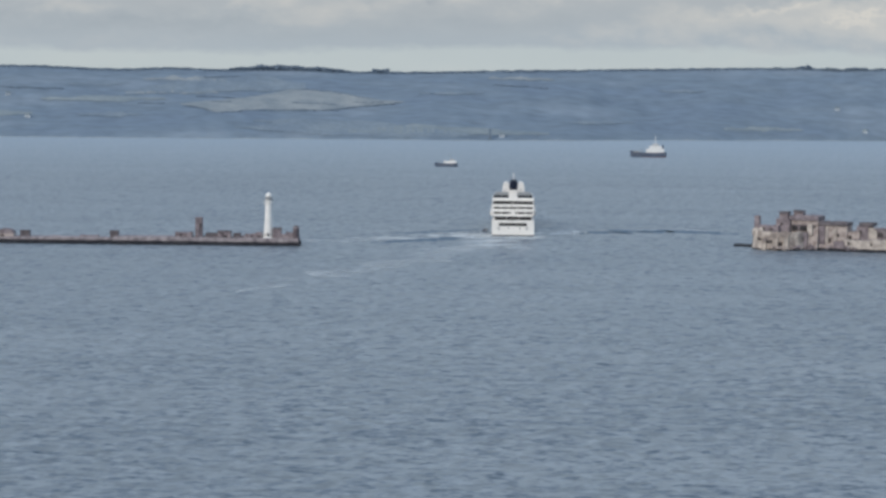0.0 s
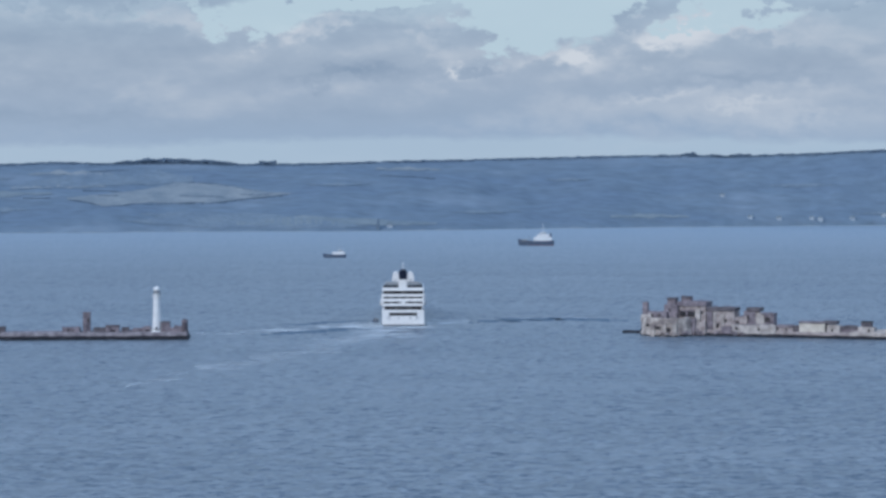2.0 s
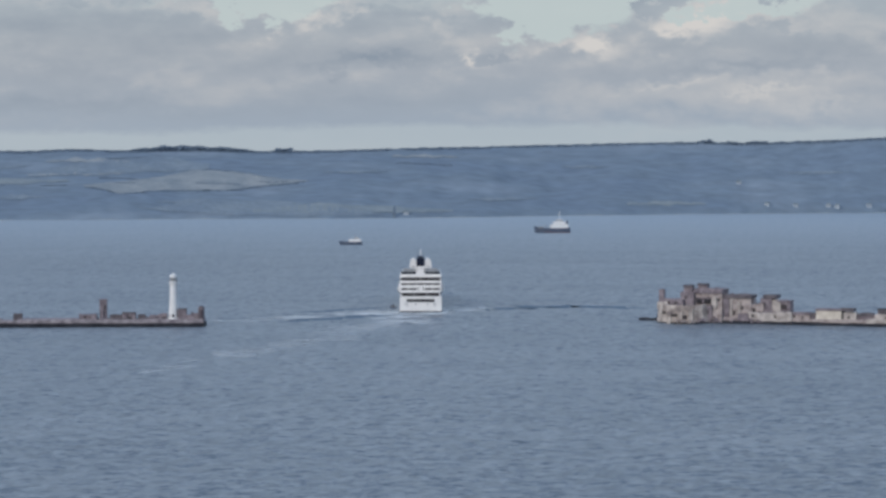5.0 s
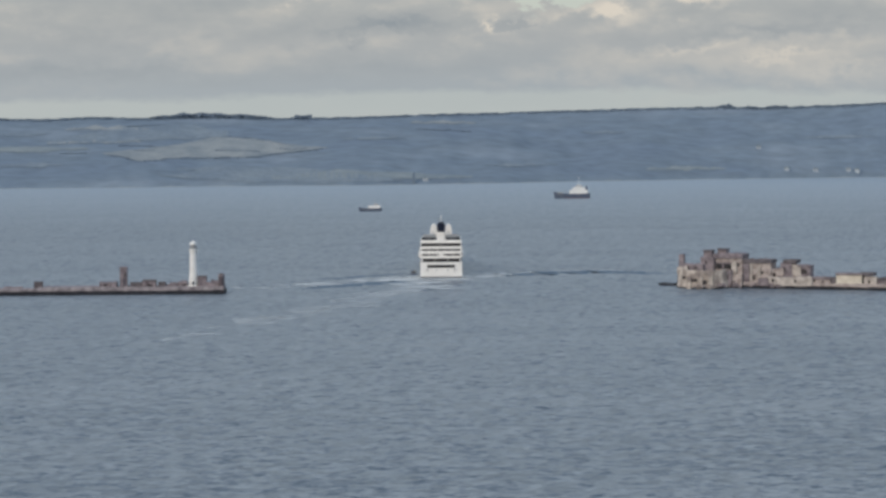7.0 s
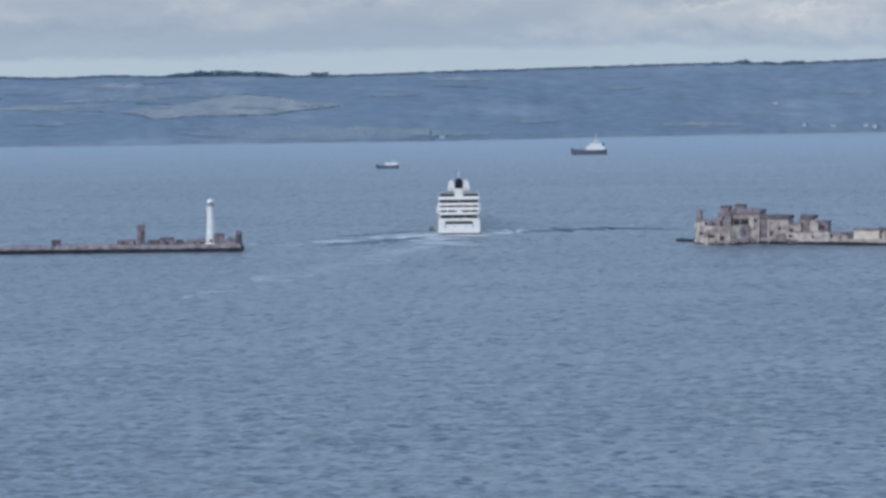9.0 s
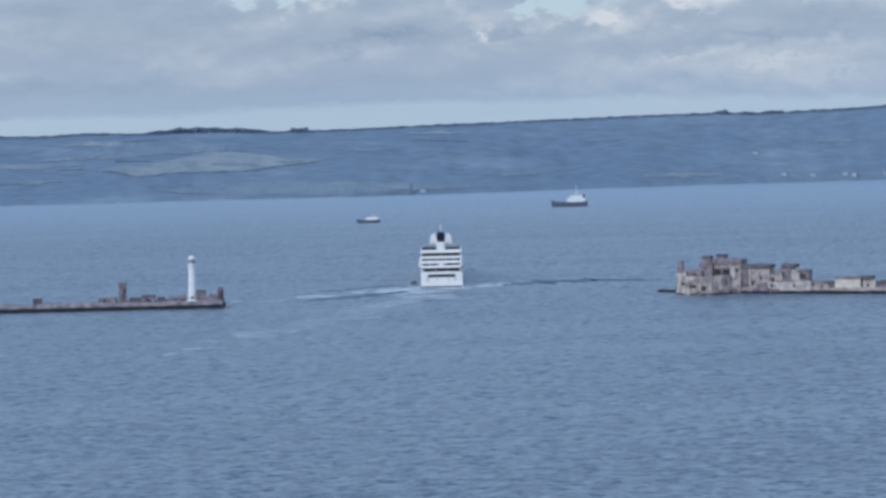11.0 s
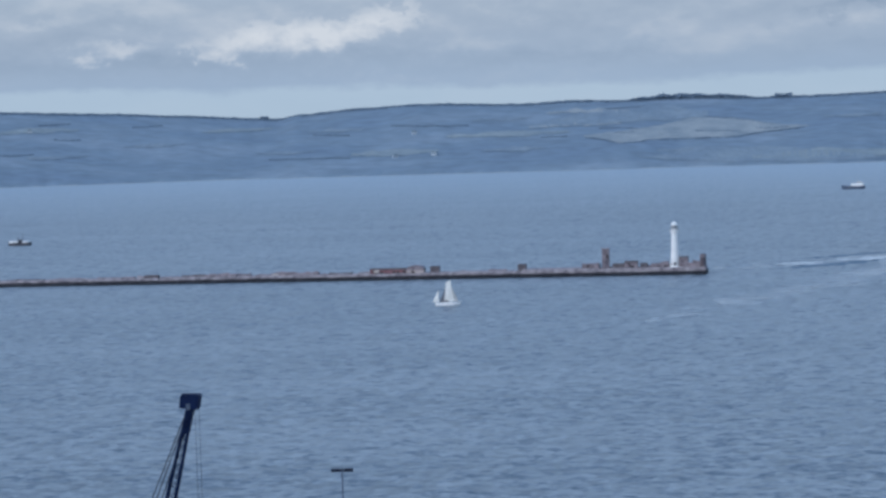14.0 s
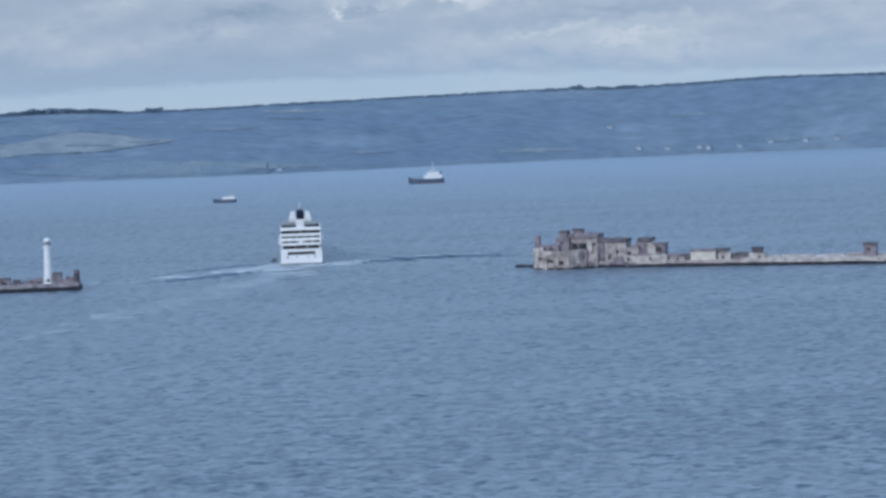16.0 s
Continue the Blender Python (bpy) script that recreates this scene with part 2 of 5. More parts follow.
    slope = vmath("ADD", vmath("MULTIPLY", vmath("SUBTRACT", chop_c, (0.5, 0.5, 0.5)), (1.0, 1.7, 0.0)),
                  vmath("MULTIPLY", vmath("SUBTRACT", swell_c, (0.5, 0.5, 0.5)), (0.8, 1.5, 0.0)))
    comb = nt.nodes.new("ShaderNodeCombineXYZ")
    for i in range(3):
        nt.links.new(gust.outputs[0], comb.inputs[i])
    slope = vmath("MULTIPLY", slope, comb.outputs[0])
    nrm = vmath("NORMALIZE", vmath("ADD", slope, (0.0, 0.0, 1.0)), None)
    nt.links.new(nrm, b.inputs["Normal"])
    b.inputs["Roughness"].default_value, b.inputs["IOR"].default_value = 0.36, 1.333
    return m


def foam_material(name, cover, scale, squash=(1, 1, 1)):
    m = bpy.data.materials.new(name)
    m.use_nodes = True
    nt = m.node_tree
    b = nt.nodes["Principled BSDF"]
    tc, mp = nt.nodes.new("ShaderNodeTexCoord"), nt.nodes.new("ShaderNodeMapping")
    mp.inputs["Scale"].default_value = squash
    nt.links.new(tc.outputs["Object"], mp.inputs[0])
    n = nt.nodes.new("ShaderNodeTexNoise")
    n.inputs["Scale"].default_value, n.inputs["Detail"].default_value = 1 / scale, 5
    nt.links.new(mp.outputs[0], n.inputs["Vector"])
    r = nt.nodes.new("ShaderNodeValToRGB")
    r.color_ramp.elements[0].position, r.color_ramp.elements[0].color = 0.62 - cover * 0.35, (0, 0, 0, 1)
    r.color_ramp.elements[1].position, r.color_ramp.elements[1].color = 0.75 - cover * 0.2, (cover, cover, cover, 1)
    nt.links.new(n.outputs[0], r.inputs[0])
    nt.links.new(r.outputs[0], b.inputs["Alpha"])
    b.inputs["Base Color"].default_value = (0.74, 0.79, 0.82, 1)
    b.inputs["Roughness"].default_value = 0.7
    return m


M = {
    "sea": sea_material(),
    # far land: blue aerial haze is mixed into these base colours
    "wood": material("hazy_woodland", (0.164, 0.218, 0.284), (0.206, 0.26, 0.32), 130, 0.95, bump=0.3, bump_dist=5, fine_amt=0.32, squash=(0.55, 1, 1), spec=0.1, c3=(0.17, 0.224, 0.283)),
    "field": material("hazy_pasture", (0.216, 0.256, 0.287), (0.292, 0.323, 0.34), 60, 0.95, fine_amt=0.2, spec=0.1),
    "field_dull": material("hazy_rough_grass", (0.196, 0.244, 0.282), (0.25, 0.294, 0.316), 90, 0.95, fine_amt=0.25, spec=0.1),
    "field_faint": material("hazy_scrub", (0.174, 0.225, 0.281), (0.215, 0.265, 0.31), 70, 0.95, fine_amt=0.3, spec=0.1),
    "shore_gleam": material("pale_shore_gleam", (0.24, 0.28, 0.31), (0.36, 0.39, 0.40), 60, 0.9, fine_amt=0.4, squash=(1, 1, 1), spec=0.2),
    "hedge": material("hazy_hedges", (0.145, 0.192, 0.252), (0.18, 0.23, 0.284), 20, 0.95, fine_amt=0.4, spec=0.1),
    "house_wall": material("hazy_render", (0.36, 0.42, 0.48), (0.46, 0.51, 0.56), 3, 0.8, fine_amt=0.2),
    "trees": material("hazy_tree_crowns", (0.1, 0.138, 0.188), (0.14, 0.185, 0.238), 12, 0.95, fine_amt=0.4, spec=0.1),
    "stone": material("limestone", (0.255, 0.212, 0.202), (0.48, 0.418, 0.394), 3.5, 0.9, bump=0.5, bump_dist=0.1, fine_amt=0.45, c3=(0.385, 0.33, 0.312)),
    "pale": material("pale_limestone", (0.345, 0.303, 0.277), (0.58, 0.526, 0.485), 3.5, 0.9, bump=0.4, bump_dist=0.1, fine_amt=0.4),
    "bastion": material("bastion_limestone", (0.235, 0.2, 0.19), (0.61, 0.545, 0.49), 5.5, 0.9, bump=0.5, bump_dist=0.15, fine_amt=0.5, c3=(0.37, 0.318, 0.285)),
    "cream": material("cream_limewash", (0.56, 0.50, 0.42), (0.70, 0.64, 0.55), 4, 0.9, fine_amt=0.25),
    "drab": material("weathered_stone", (0.158, 0.132, 0.146), (0.3, 0.258, 0.276), 4, 0.9, bump=0.5, bump_dist=0.1, fine_amt=0.5),
    "wall": material("grey_harbour_stone", (0.17, 0.15, 0.167), (0.385, 0.348, 0.362), 4, 0.9, bump=0.5, bump_dist=0.1, fine_amt=0.5),
    "weed": material("weedy_stone", (0.009, 0.011, 0.018), (0.028, 0.029, 0.038), 4, 0.75, bump=0.5, bump_dist=0.15, fine_amt=0.5),
    "slate": material("dark_roof", (0.09, 0.08, 0.09), (0.165, 0.145, 0.155), 3, 0.85, fine_amt=0.4),
    # openings and recesses: the near-black colour carries their inner shade
    "dark": material("shadowed_opening", (0.02, 0.02, 0.024), (0.045, 0.042, 0.045), 2, 0.8),
    "shade": material("shaded_stone_opening", (0.04, 0.034, 0.036), (0.08, 0.068, 0.07), 2, 0.85),
    "brick": material("red_brick", (0.16, 0.08, 0.088), (0.25, 0.13, 0.138), 4, 0.9, fine_amt=0.4),
    "white": material("white_paint", (0.74, 0.74, 0.73), (0.84, 0.84, 0.83), 4, 0.45, fine_amt=0.12),
    "hull_white": material("ship_white", (0.80, 0.78, 0.755), (0.87, 0.855, 0.83), 9, 0.35, fine_amt=0.08),
    "glass": material("dark_glazing", (0.02, 0.025, 0.035), (0.05, 0.06, 0.075), 3, 0.15, spec=0.6),
    "navy": material("navy_paint", (0.008, 0.012, 0.028), (0.02, 0.026, 0.05), 2, 0.5, spec=0.2),
    "teak": material("teak_deck", (0.25, 0.18, 0.12), (0.36, 0.27, 0.19), 2, 0.7),
    "steel": material("grey_steel", (0.25, 0.26, 0.27), (0.36, 0.37, 0.38), 3, 0.5, metal=0.3),
    "hull_dark": material("dark_hull", (0.035, 0.04, 0.055), (0.08, 0.08, 0.095), 5, 0.5),
    "hull_blue": material("faded_blue_hull", (0.06, 0.085, 0.135), (0.10, 0.125, 0.175), 5, 0.6),
    "rust": material("red_boot_topping", (0.16, 0.06, 0.05), (0.25, 0.10, 0.08), 3, 0.7),
    "sail": material("sailcloth", (0.72, 0.71, 0.67), (0.85, 0.84, 0.80), 3, 0.8, fine_amt=0.1),
    # sails turned from the light: their shade is put into darker cloth colours
    "shaded_sail": material("dark_shaded_sailcloth", (0.12, 0.13, 0.16), (0.18, 0.19, 0.22), 3, 0.85, fine_amt=0.1),
    "dull_sail": material("shaded_sailcloth", (0.36, 0.37, 0.37), (0.48, 0.48, 0.47), 3, 0.85, fine_amt=0.1),
    "crane": material("crane_blue_paint", (0.0015, 0.007, 0.034), (0.005, 0.015, 0.058), 2, 0.6, spec=0.12),
    "rope": material("steel_rope", (0.03, 0.035, 0.05), (0.06, 0.065, 0.085), 1, 0.5, metal=0.4),
    "concrete": material("quay_concrete", (0.30, 0.29, 0.27), (0.42, 0.41, 0.38), 6, 0.9, fine_amt=0.3),
    "grass": material("hill_grass", (0.06, 0.09, 0.03), (0.12, 0.14, 0.05), 12, 0.95, fine_amt=0.4),
    "rubber": material("black_rubber", (0.015, 0.015, 0.016), (0.03, 0.03, 0.03), 1, 0.8),
    "wash": foam_material("stern_wash", 0.75, 5.0),
    "churn": foam_material("churned_water", 0.84, 7.0, (0.3, 1, 1)),
    "bright": foam_material("fresh_wake_foam", 0.84, 16.0, (0.3, 1, 1)),
    "streak": foam_material("wake_streak", 0.6, 16.0, (0.3, 1, 1)),
    "faint": foam_material("faint_wake_streak", 0.5, 14.0, (0.3, 1, 1)),
    # dark colour stands for wake wave faces that mirror less sky
    "wake_shade": material("shaded_wake_water", (0.07, 0.12, 0.18), (0.11, 0.17, 0.235), 9, 0.6, fine_amt=0.1, spec=0.08),
}


# ---------------------------------------------------------------- mesh helpers
def mesh_of(name, bm, mat):
    me = bpy.data.meshes.new(name)
    bm.to_mesh(me)
    bm.free()
    me.materials.append(M[mat])
    return me


def part(name, bm, mat, parent, label=""):
    ob = new(name, mesh_of(name, bm, mat))
    ob.parent = parent
    return tagged(ob, label)


def thing(name, place, label, category, group="", kind="", turn=0.0):
    ob = new(name)
    ob.matrix_basis = Matrix.Translation(place) @ pose(0, 0, 0, 0, 0, turn)
    return tagged(ob, label, category, group, kind)


def box(x0, x1, y0, y1, z0, z1, bm=None, bevel=0.0, taper=0.0):
    bm = bm or bmesh.new()
    vs = [bm.verts.new(v) for v in ((x0, y0, z0), (x1, y0, z0), (x1, y1, z0), (x0, y1, z0),
          (x0 + taper, y0 + taper, z1), (x1 - taper, y0 + taper, z1), (x1 - taper, y1 - taper, z1), (x0 + taper, y1 - taper, z1))]
    fs = [bm.faces.new([vs[i] for i in f]) for f in ((3, 2, 1, 0), (4, 5, 6, 7), (0, 1, 5, 4), (1, 2, 6, 5), (2, 3, 7, 6), (3, 0, 4, 7))]
    if bevel:
        bmesh.ops.bevel(bm, geom=list({e for f in fs for e in f.edges}), offset=bevel, segments=2, affect="EDGES", profile=0.5)
    return bm


def lathe(profile, segs=24, bm=None, x=0.0, y=0.0):
    """A turned body from (radius, height) pairs."""
    bm = bm or bmesh.new()
    rings = [[bm.verts.new((x + r * math.cos(2 * math.pi * i / segs), y + r * math.sin(2 * math.pi * i / segs), z)) for i in range(segs)] for r, z in profile]
    for a, b in zip(rings, rings[1:]):
        for i in range(segs):
            j = (i + 1) % segs
            f = bm.faces.new((a[i], a[j], b[j], b[i]))
            f.smooth = True
    bm.faces.new(rings[-1])
    bm.faces.new(rings[0][::-1])
    return bm


def prism(points, y0, y1, bm=None):
    """An outline in x and z, drawn out along y."""
    bm = bm or bmesh.new()
    a = [bm.verts.new((x, y0, z)) for x, z in points]
    b = [bm.verts.new((x, y1, z)) for x, z in points]
    n = len(points)
    bm.faces.new(a[::-1]), bm.faces.new(b)
    for i in range(n):
        bm.faces.new((a[i], a[(i + 1) % n], b[(i + 1) % n], b[i]))
    bmesh.ops.recalc_face_normals(bm, faces=bm.faces)
    return bm


def slab(points, z0, z1, bm=None):
    """An outline in x and y, drawn out upwards."""
    bm = bm or bmesh.new()
    a = [bm.verts.new((x, y, z0)) for x, y in points]
    b = [bm.verts.new((x, y, z1)) for x, y in points]
    n = len(points)
    bm.faces.new(a[::-1]), bm.faces.new(b)
    for i in range(n):
        bm.faces.new((a[i], a[(i + 1) % n], b[(i + 1) % n], b[i]))
    bmesh.ops.recalc_face_normals(bm, faces=bm.faces)
    return bm


def bar(a, b, r, bm=None, sides=6):
    """A round bar from a to b."""
    bm = bm or bmesh.new()
    a, b = Vector(a), Vector(b)
    q = (b - a).to_track_quat("Z", "Y")
    rings = [[bm.verts.new(p + q @ Vector((r * math.cos(2 * math.pi * i / sides), r * math.sin(2 * math.pi * i / sides), 0))) for i in range(sides)] for p in (a, b)]
    for i in range(sides):
        j = (i + 1) % sides
        bm.faces.new((rings[0][i], rings[0][j], rings[1][j], rings[1][i]))
    bm.faces.new(rings[0][::-1]), bm.faces.new(rings[1])
    return bm


_b = bmesh.new()
bmesh.ops.create_icosphere(_b, subdivisions=1, radius=1)
ICO_V = [v.co.copy() for v in _b.verts]
ICO_F = [[v.index for v in f.verts] for f in _b.faces]
_b.free()


def lumps(name, items, mat, rng, squash=0.8, rough=0.3):
    """Many uneven lumps (place, radius) in one mesh: crowns of trees or rocks."""
    vs, fs = [], []
    for p, r in items:
        o = len(vs)
        tilt = Euler((rng.random() * 6, rng.random() * 6, rng.random() * 6)).to_matrix()
        for v in ICO_V:
            k = r * (1 + rough * (rng.random() - 0.5) * 2)
            w = tilt @ v
            vs.append((p[0] + w.x * k, p[1] + w.y * k, p[2] + w.z * k * squash))
        fs += [[i + o for i in f] for f in ICO_F]
    me = bpy.data.meshes.new(name)
    me.from_pydata(vs, [], fs)
    me.materials.append(M[mat])
    return new(name, me)


# ---------------------------------------------------------------- sea
def build_sea():
    bm = bmesh.new()
    bmesh.ops.create_grid(bm, x_segments=24, y_segments=24, size=9000)
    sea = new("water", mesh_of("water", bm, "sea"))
    return tagged(sea, "choppy blue-grey sea of a wide bay under cloud", "sea", kind="structure")


SEA = build_sea()


# ---------------------------------------------------------------- far hills
def ease(x, xs, ys):
    """Smooth steps between the heights of a landform."""
    if x <= xs[0]:
        return ys[0]
    for x0, x1, y0, y1 in zip(xs, xs[1:], ys, ys[1:]):
        if x <= x1:
            t = (x - x0) / (x1 - x0)
            return y0 + (y1 - y0) * (t * t * (3 - 2 * t) * 0.6 + t * 0.4)
    return ys[-1]


def shore(az):
    return ease(az, (-27, -19.4, -14.3, -9.1, -6.5, -3.9, 0, 2.6, 5.4, 8, 10.6, 12.6, 20), (4330, 4290, 4310, 4250, 4220, 4255, 4235, 4310, 4430, 4530, 4610, 4680, 4720)) + 18 * noise.noise((az * 0.9, 3.3, 0)) + 5 * noise.noise((az * 4, 1.3, 0))


def crest(az):
    """The crest's distance and height."""
    el = ease(az, (-27, -19.3, -16.8, -15.5, -13.5, -13.05, -12.6, -11.1, -9.7, -7.4, -6.25, -5.3, -3.7, -2.0, -1.2, 2.6, 4.8, 6.7, 8.3, 9.0, 10.6, 12.6, 15.3, 22),
              (0.36, 0.34, 0.24, 0.16, 0.04, 0.01, 0.09, 0.2, 0.255, 0.19, 0.235, 0.2, 0.225, 0.18, 0.18, 0.262, 0.312, 0.35, 0.365, 0.335, 0.382, 0.465, 0.46, 0.43))
    r = min(shore(az) + 560, 4925 - 3 * abs(az) * 0.2)
    return r, EYE_Z + r * math.tan(radians(el))


def hill_z(az, u):
    """Height of the hillside; u runs from the shore (0) to the crest (1) and on behind it."""
    rc, zc = crest(az)
    rs = shore(az)
    r = rs + (rc - rs) * u
    k = min(u, 1)
    z = zc * (0.05 * min(1, u * 25) + 0.95 * (0.86 * k + 0.14 * (k * k * (3 - 2 * k))))
    z += math.sin(math.pi * k) * (7 * noise.noise((az * 0.55, u * 2.2, 1)) + 3 * noise.noise((az * 1.6, u * 5, 4)))
    if u > 1:
        z -= (u - 1) * 55
    if u <= 0:
        z = -2.0
    return r, z


def drape(az, u, lift=0.0):
    r, z = hill_z(az, u)
    return P(az, r, z + lift)


def at_height(az, el):
    """The u at which the hillside shows under the given elevation angle."""
    lo, hi = 0.0, 1.0
    for _ in range(24):
        m = (lo + hi) / 2
        r, z = hill_z(az, m)
        if math.degrees(math.atan2(z - EYE_Z, r)) < el:
            lo = m
        else:
            hi = m
    return lo


def build_hills():
    us = [-0.02, 0, 0.015, 0.04] + [0.04 + 0.96 * i / 40 for i in range(1, 41)] + [1.02, 1.1, 1.4, 1.8]
    azs = [-27 + 49 * i / 520 for i in range(521)]
    vs = [drape(a, u) for a in azs for u in us]
    n = len(us)
    fs = [(i * n + j, (i + 1) * n + j, (i + 1) * n + j + 1, i * n + j + 1) for i in range(520) for j in range(n - 1)]
    me = bpy.data.meshes.new("hillside")
    me.from_pydata(vs, [], fs)
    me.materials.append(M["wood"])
    for p in me.polygons:
        p.use_smooth = True
    return tagged(new("backdrop", me), "hazy wooded coastal hills rising beyond the bay", "hills", kind="structure")


def build_field(name, az0, az1, low, high, mat, label, seed):
    """A field on the slope: low and high give its lower and upper edge along its length, as elevations in degrees."""
    nx, ny = 60, 8
    vs, fs = [], []
    for i in range(nx + 1):
        t = i / nx
        az = az0 + (az1 - az0) * t
        xs = [k / (len(low) - 1) for k in range(len(low))]
        lo = ease(t, xs, low) + 0.032 * noise.noise((t * 7, seed, 0)) + 0.02 * noise.noise((t * 23, seed, 2))
        hi = max(lo + 0.004, ease(t, xs, high) + 0.042 * noise.noise((t * 7, seed, 5)) + 0.02 * noise.noise((t * 23, seed, 8)))
        u0, u1 = at_height(az, lo), at_height(az, hi)
        for j in range(ny + 1):
            vs.append(drape(az, u0 + (u1 - u0) * j / ny, 0.7))
    for i in range(nx):
        for j in range(ny):
            a = i * (ny + 1) + j
            fs.append((a, a + ny + 1, a + ny + 2, a + 1))
    me = bpy.data.meshes.new(name)
    me.from_pydata(vs, [], fs)
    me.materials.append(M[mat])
    return tagged(new(name, me), label, "field", "fields on the hills", "structure")


HILLS = build_hills()
for k, (a0, a1, e0, h) in enumerate(((-8.6, -7.2, -0.16, 0.06), (-5.2, -3.9, 0.02, 0.05), (-0.6, 0.9, -0.30, 0.04), (-4.4, -2.4, -0.98, 0.07), (2.6, 4.4, -0.94, 0.05),
                                      (4.9, 6.1, -0.20, 0.04), (9.8, 11.6, -0.34, 0.05), (-12.4, -10.9, -0.30, 0.05), (-16.6, -15.2, -0.52, 0.06), (-18.8, -17.4, -0.72, 0.06),
                                      (11.9, 13.8, -0.98, 0.05), (-8.4, -6.9, -0.86, 0.07), (-13.6, -12.2, -0.78, 0.05))):
    build_field("field", a0, a1, (e0, e0 - h * 0.5, e0 + 0.02), (e0 + h * 0.3, e0 + h, e0 + h * 0.4), "field_faint", "small dull green field on the wooded slope", 20.0 + k)
MEADOW_LOW, MEADOW_HIGH = (-0.61, -0.76, -0.71, -0.7, -0.69, -0.59, -0.51), (-0.57, -0.5, -0.4, -0.235, -0.28, -0.425, -0.485)
build_field("field", -7.3, -3.2, (-0.38, -0.34, -0.31, -0.27, -0.23), (-0.33, -0.1, 0.03, 0.04, -0.08), "field_faint", "broad dull green pasture below the crest wood", 3.0)
build_field("field", -6.05, -0.95, MEADOW_LOW, MEADOW_HIGH, "field", "broad pale green pasture on the hillside", 1.0)
build_field("field", -6.9, -5.0, (-0.05, -0.04, -0.06, -0.05), (-0.02, 0.03, 0.02, -0.03), "field", "long pale pasture high on the slope", 2.0)
build_field("field", -7.3, -5.2, (-0.36, -0.35, -0.34), (-0.33, -0.3, -0.31), "field", "narrow pale strip of pasture on the slope", 13.0)
build_field("field", -4.8, 0.8, (-1.12, -1.24, -1.3, -1.3, -1.27), (-1.1, -0.96, -0.93, -1.06, -1.25), "field_faint", "dull rough grass on the lower slope", 14.0)
build_field("field", 1.0, 2.5, (0.05, 0.03, 0.03), (0.08, 0.1, 0.06), "field", "narrow pale field near the crest", 4.0)
build_field("field", -2.2, 2.4, (-1.22, -1.24, -1.24, -1.22), (-1.12, -1.02, -1.08, -1.16), "field_dull", "dull rough grass above the shore", 5.0)
build_field("field", -9.2, -6.4, (-0.52, -0.55, -0.5), (-0.48, -0.42, -0.46), "field_dull", "dull green field among dark woods", 6.0)
build_field("field", 6.4, 8.2, (-1.06, -1.07, -1.05), (-1.02, -0.98, -1.02), "field_dull", "dull strip of field above the shore", 8.0)
build_field("field", -19.6, -17.6, (-0.16, -0.14, -0.12), (-0.10, -0.02, -0.08), "field_dull", "dull green field on a distant slope", 9.0)
build_field("field", -14.8, -13.2, (-0.24, -0.25, -0.22), (-0.21, -0.17, -0.19), "field_dull", "small dull field below the saddle", 10.0)
build_field("field", -11.4, -9.4, (-0.88, -0.92, -0.84), (-0.82, -0.76, -0.80), "field_dull", "dull patch of field on the lower slope", 11.0)


def build_shore_gleam():
    """Pale strip added along the far shore; its colour stands for gleaming water."""
    vs, fs = [], []
    n = 420
    for i in range(n + 1):
        az = -26 + 47 * i / n
        rs = shore(az)
        w = max(0.15, 0.7 + 1.4 * noise.noise((az * 1.7, 5, 0)) + 1.2 * noise.noise((az * 6, 2, 0)))
        vs += [P(az, rs - 14, -0.3), P(az, rs - 5, w * 0.5), P(az, rs + 9, w + 0.2), P(az, rs + 16, -0.5)]
    for i in range(n):
        for j in range(3):
            a = i * 4 + j
            fs.append((a, a + 4, a + 5, a + 1))
    me = bpy.data.meshes.new("beach")
    me.from_pydata(vs, [], fs)
    me.materials.append(M["shore_gleam"])
    tagged(new("beach", me), "thin pale strip added for the bright water line inshore", "beach", kind="structure")


build_shore_gleam()


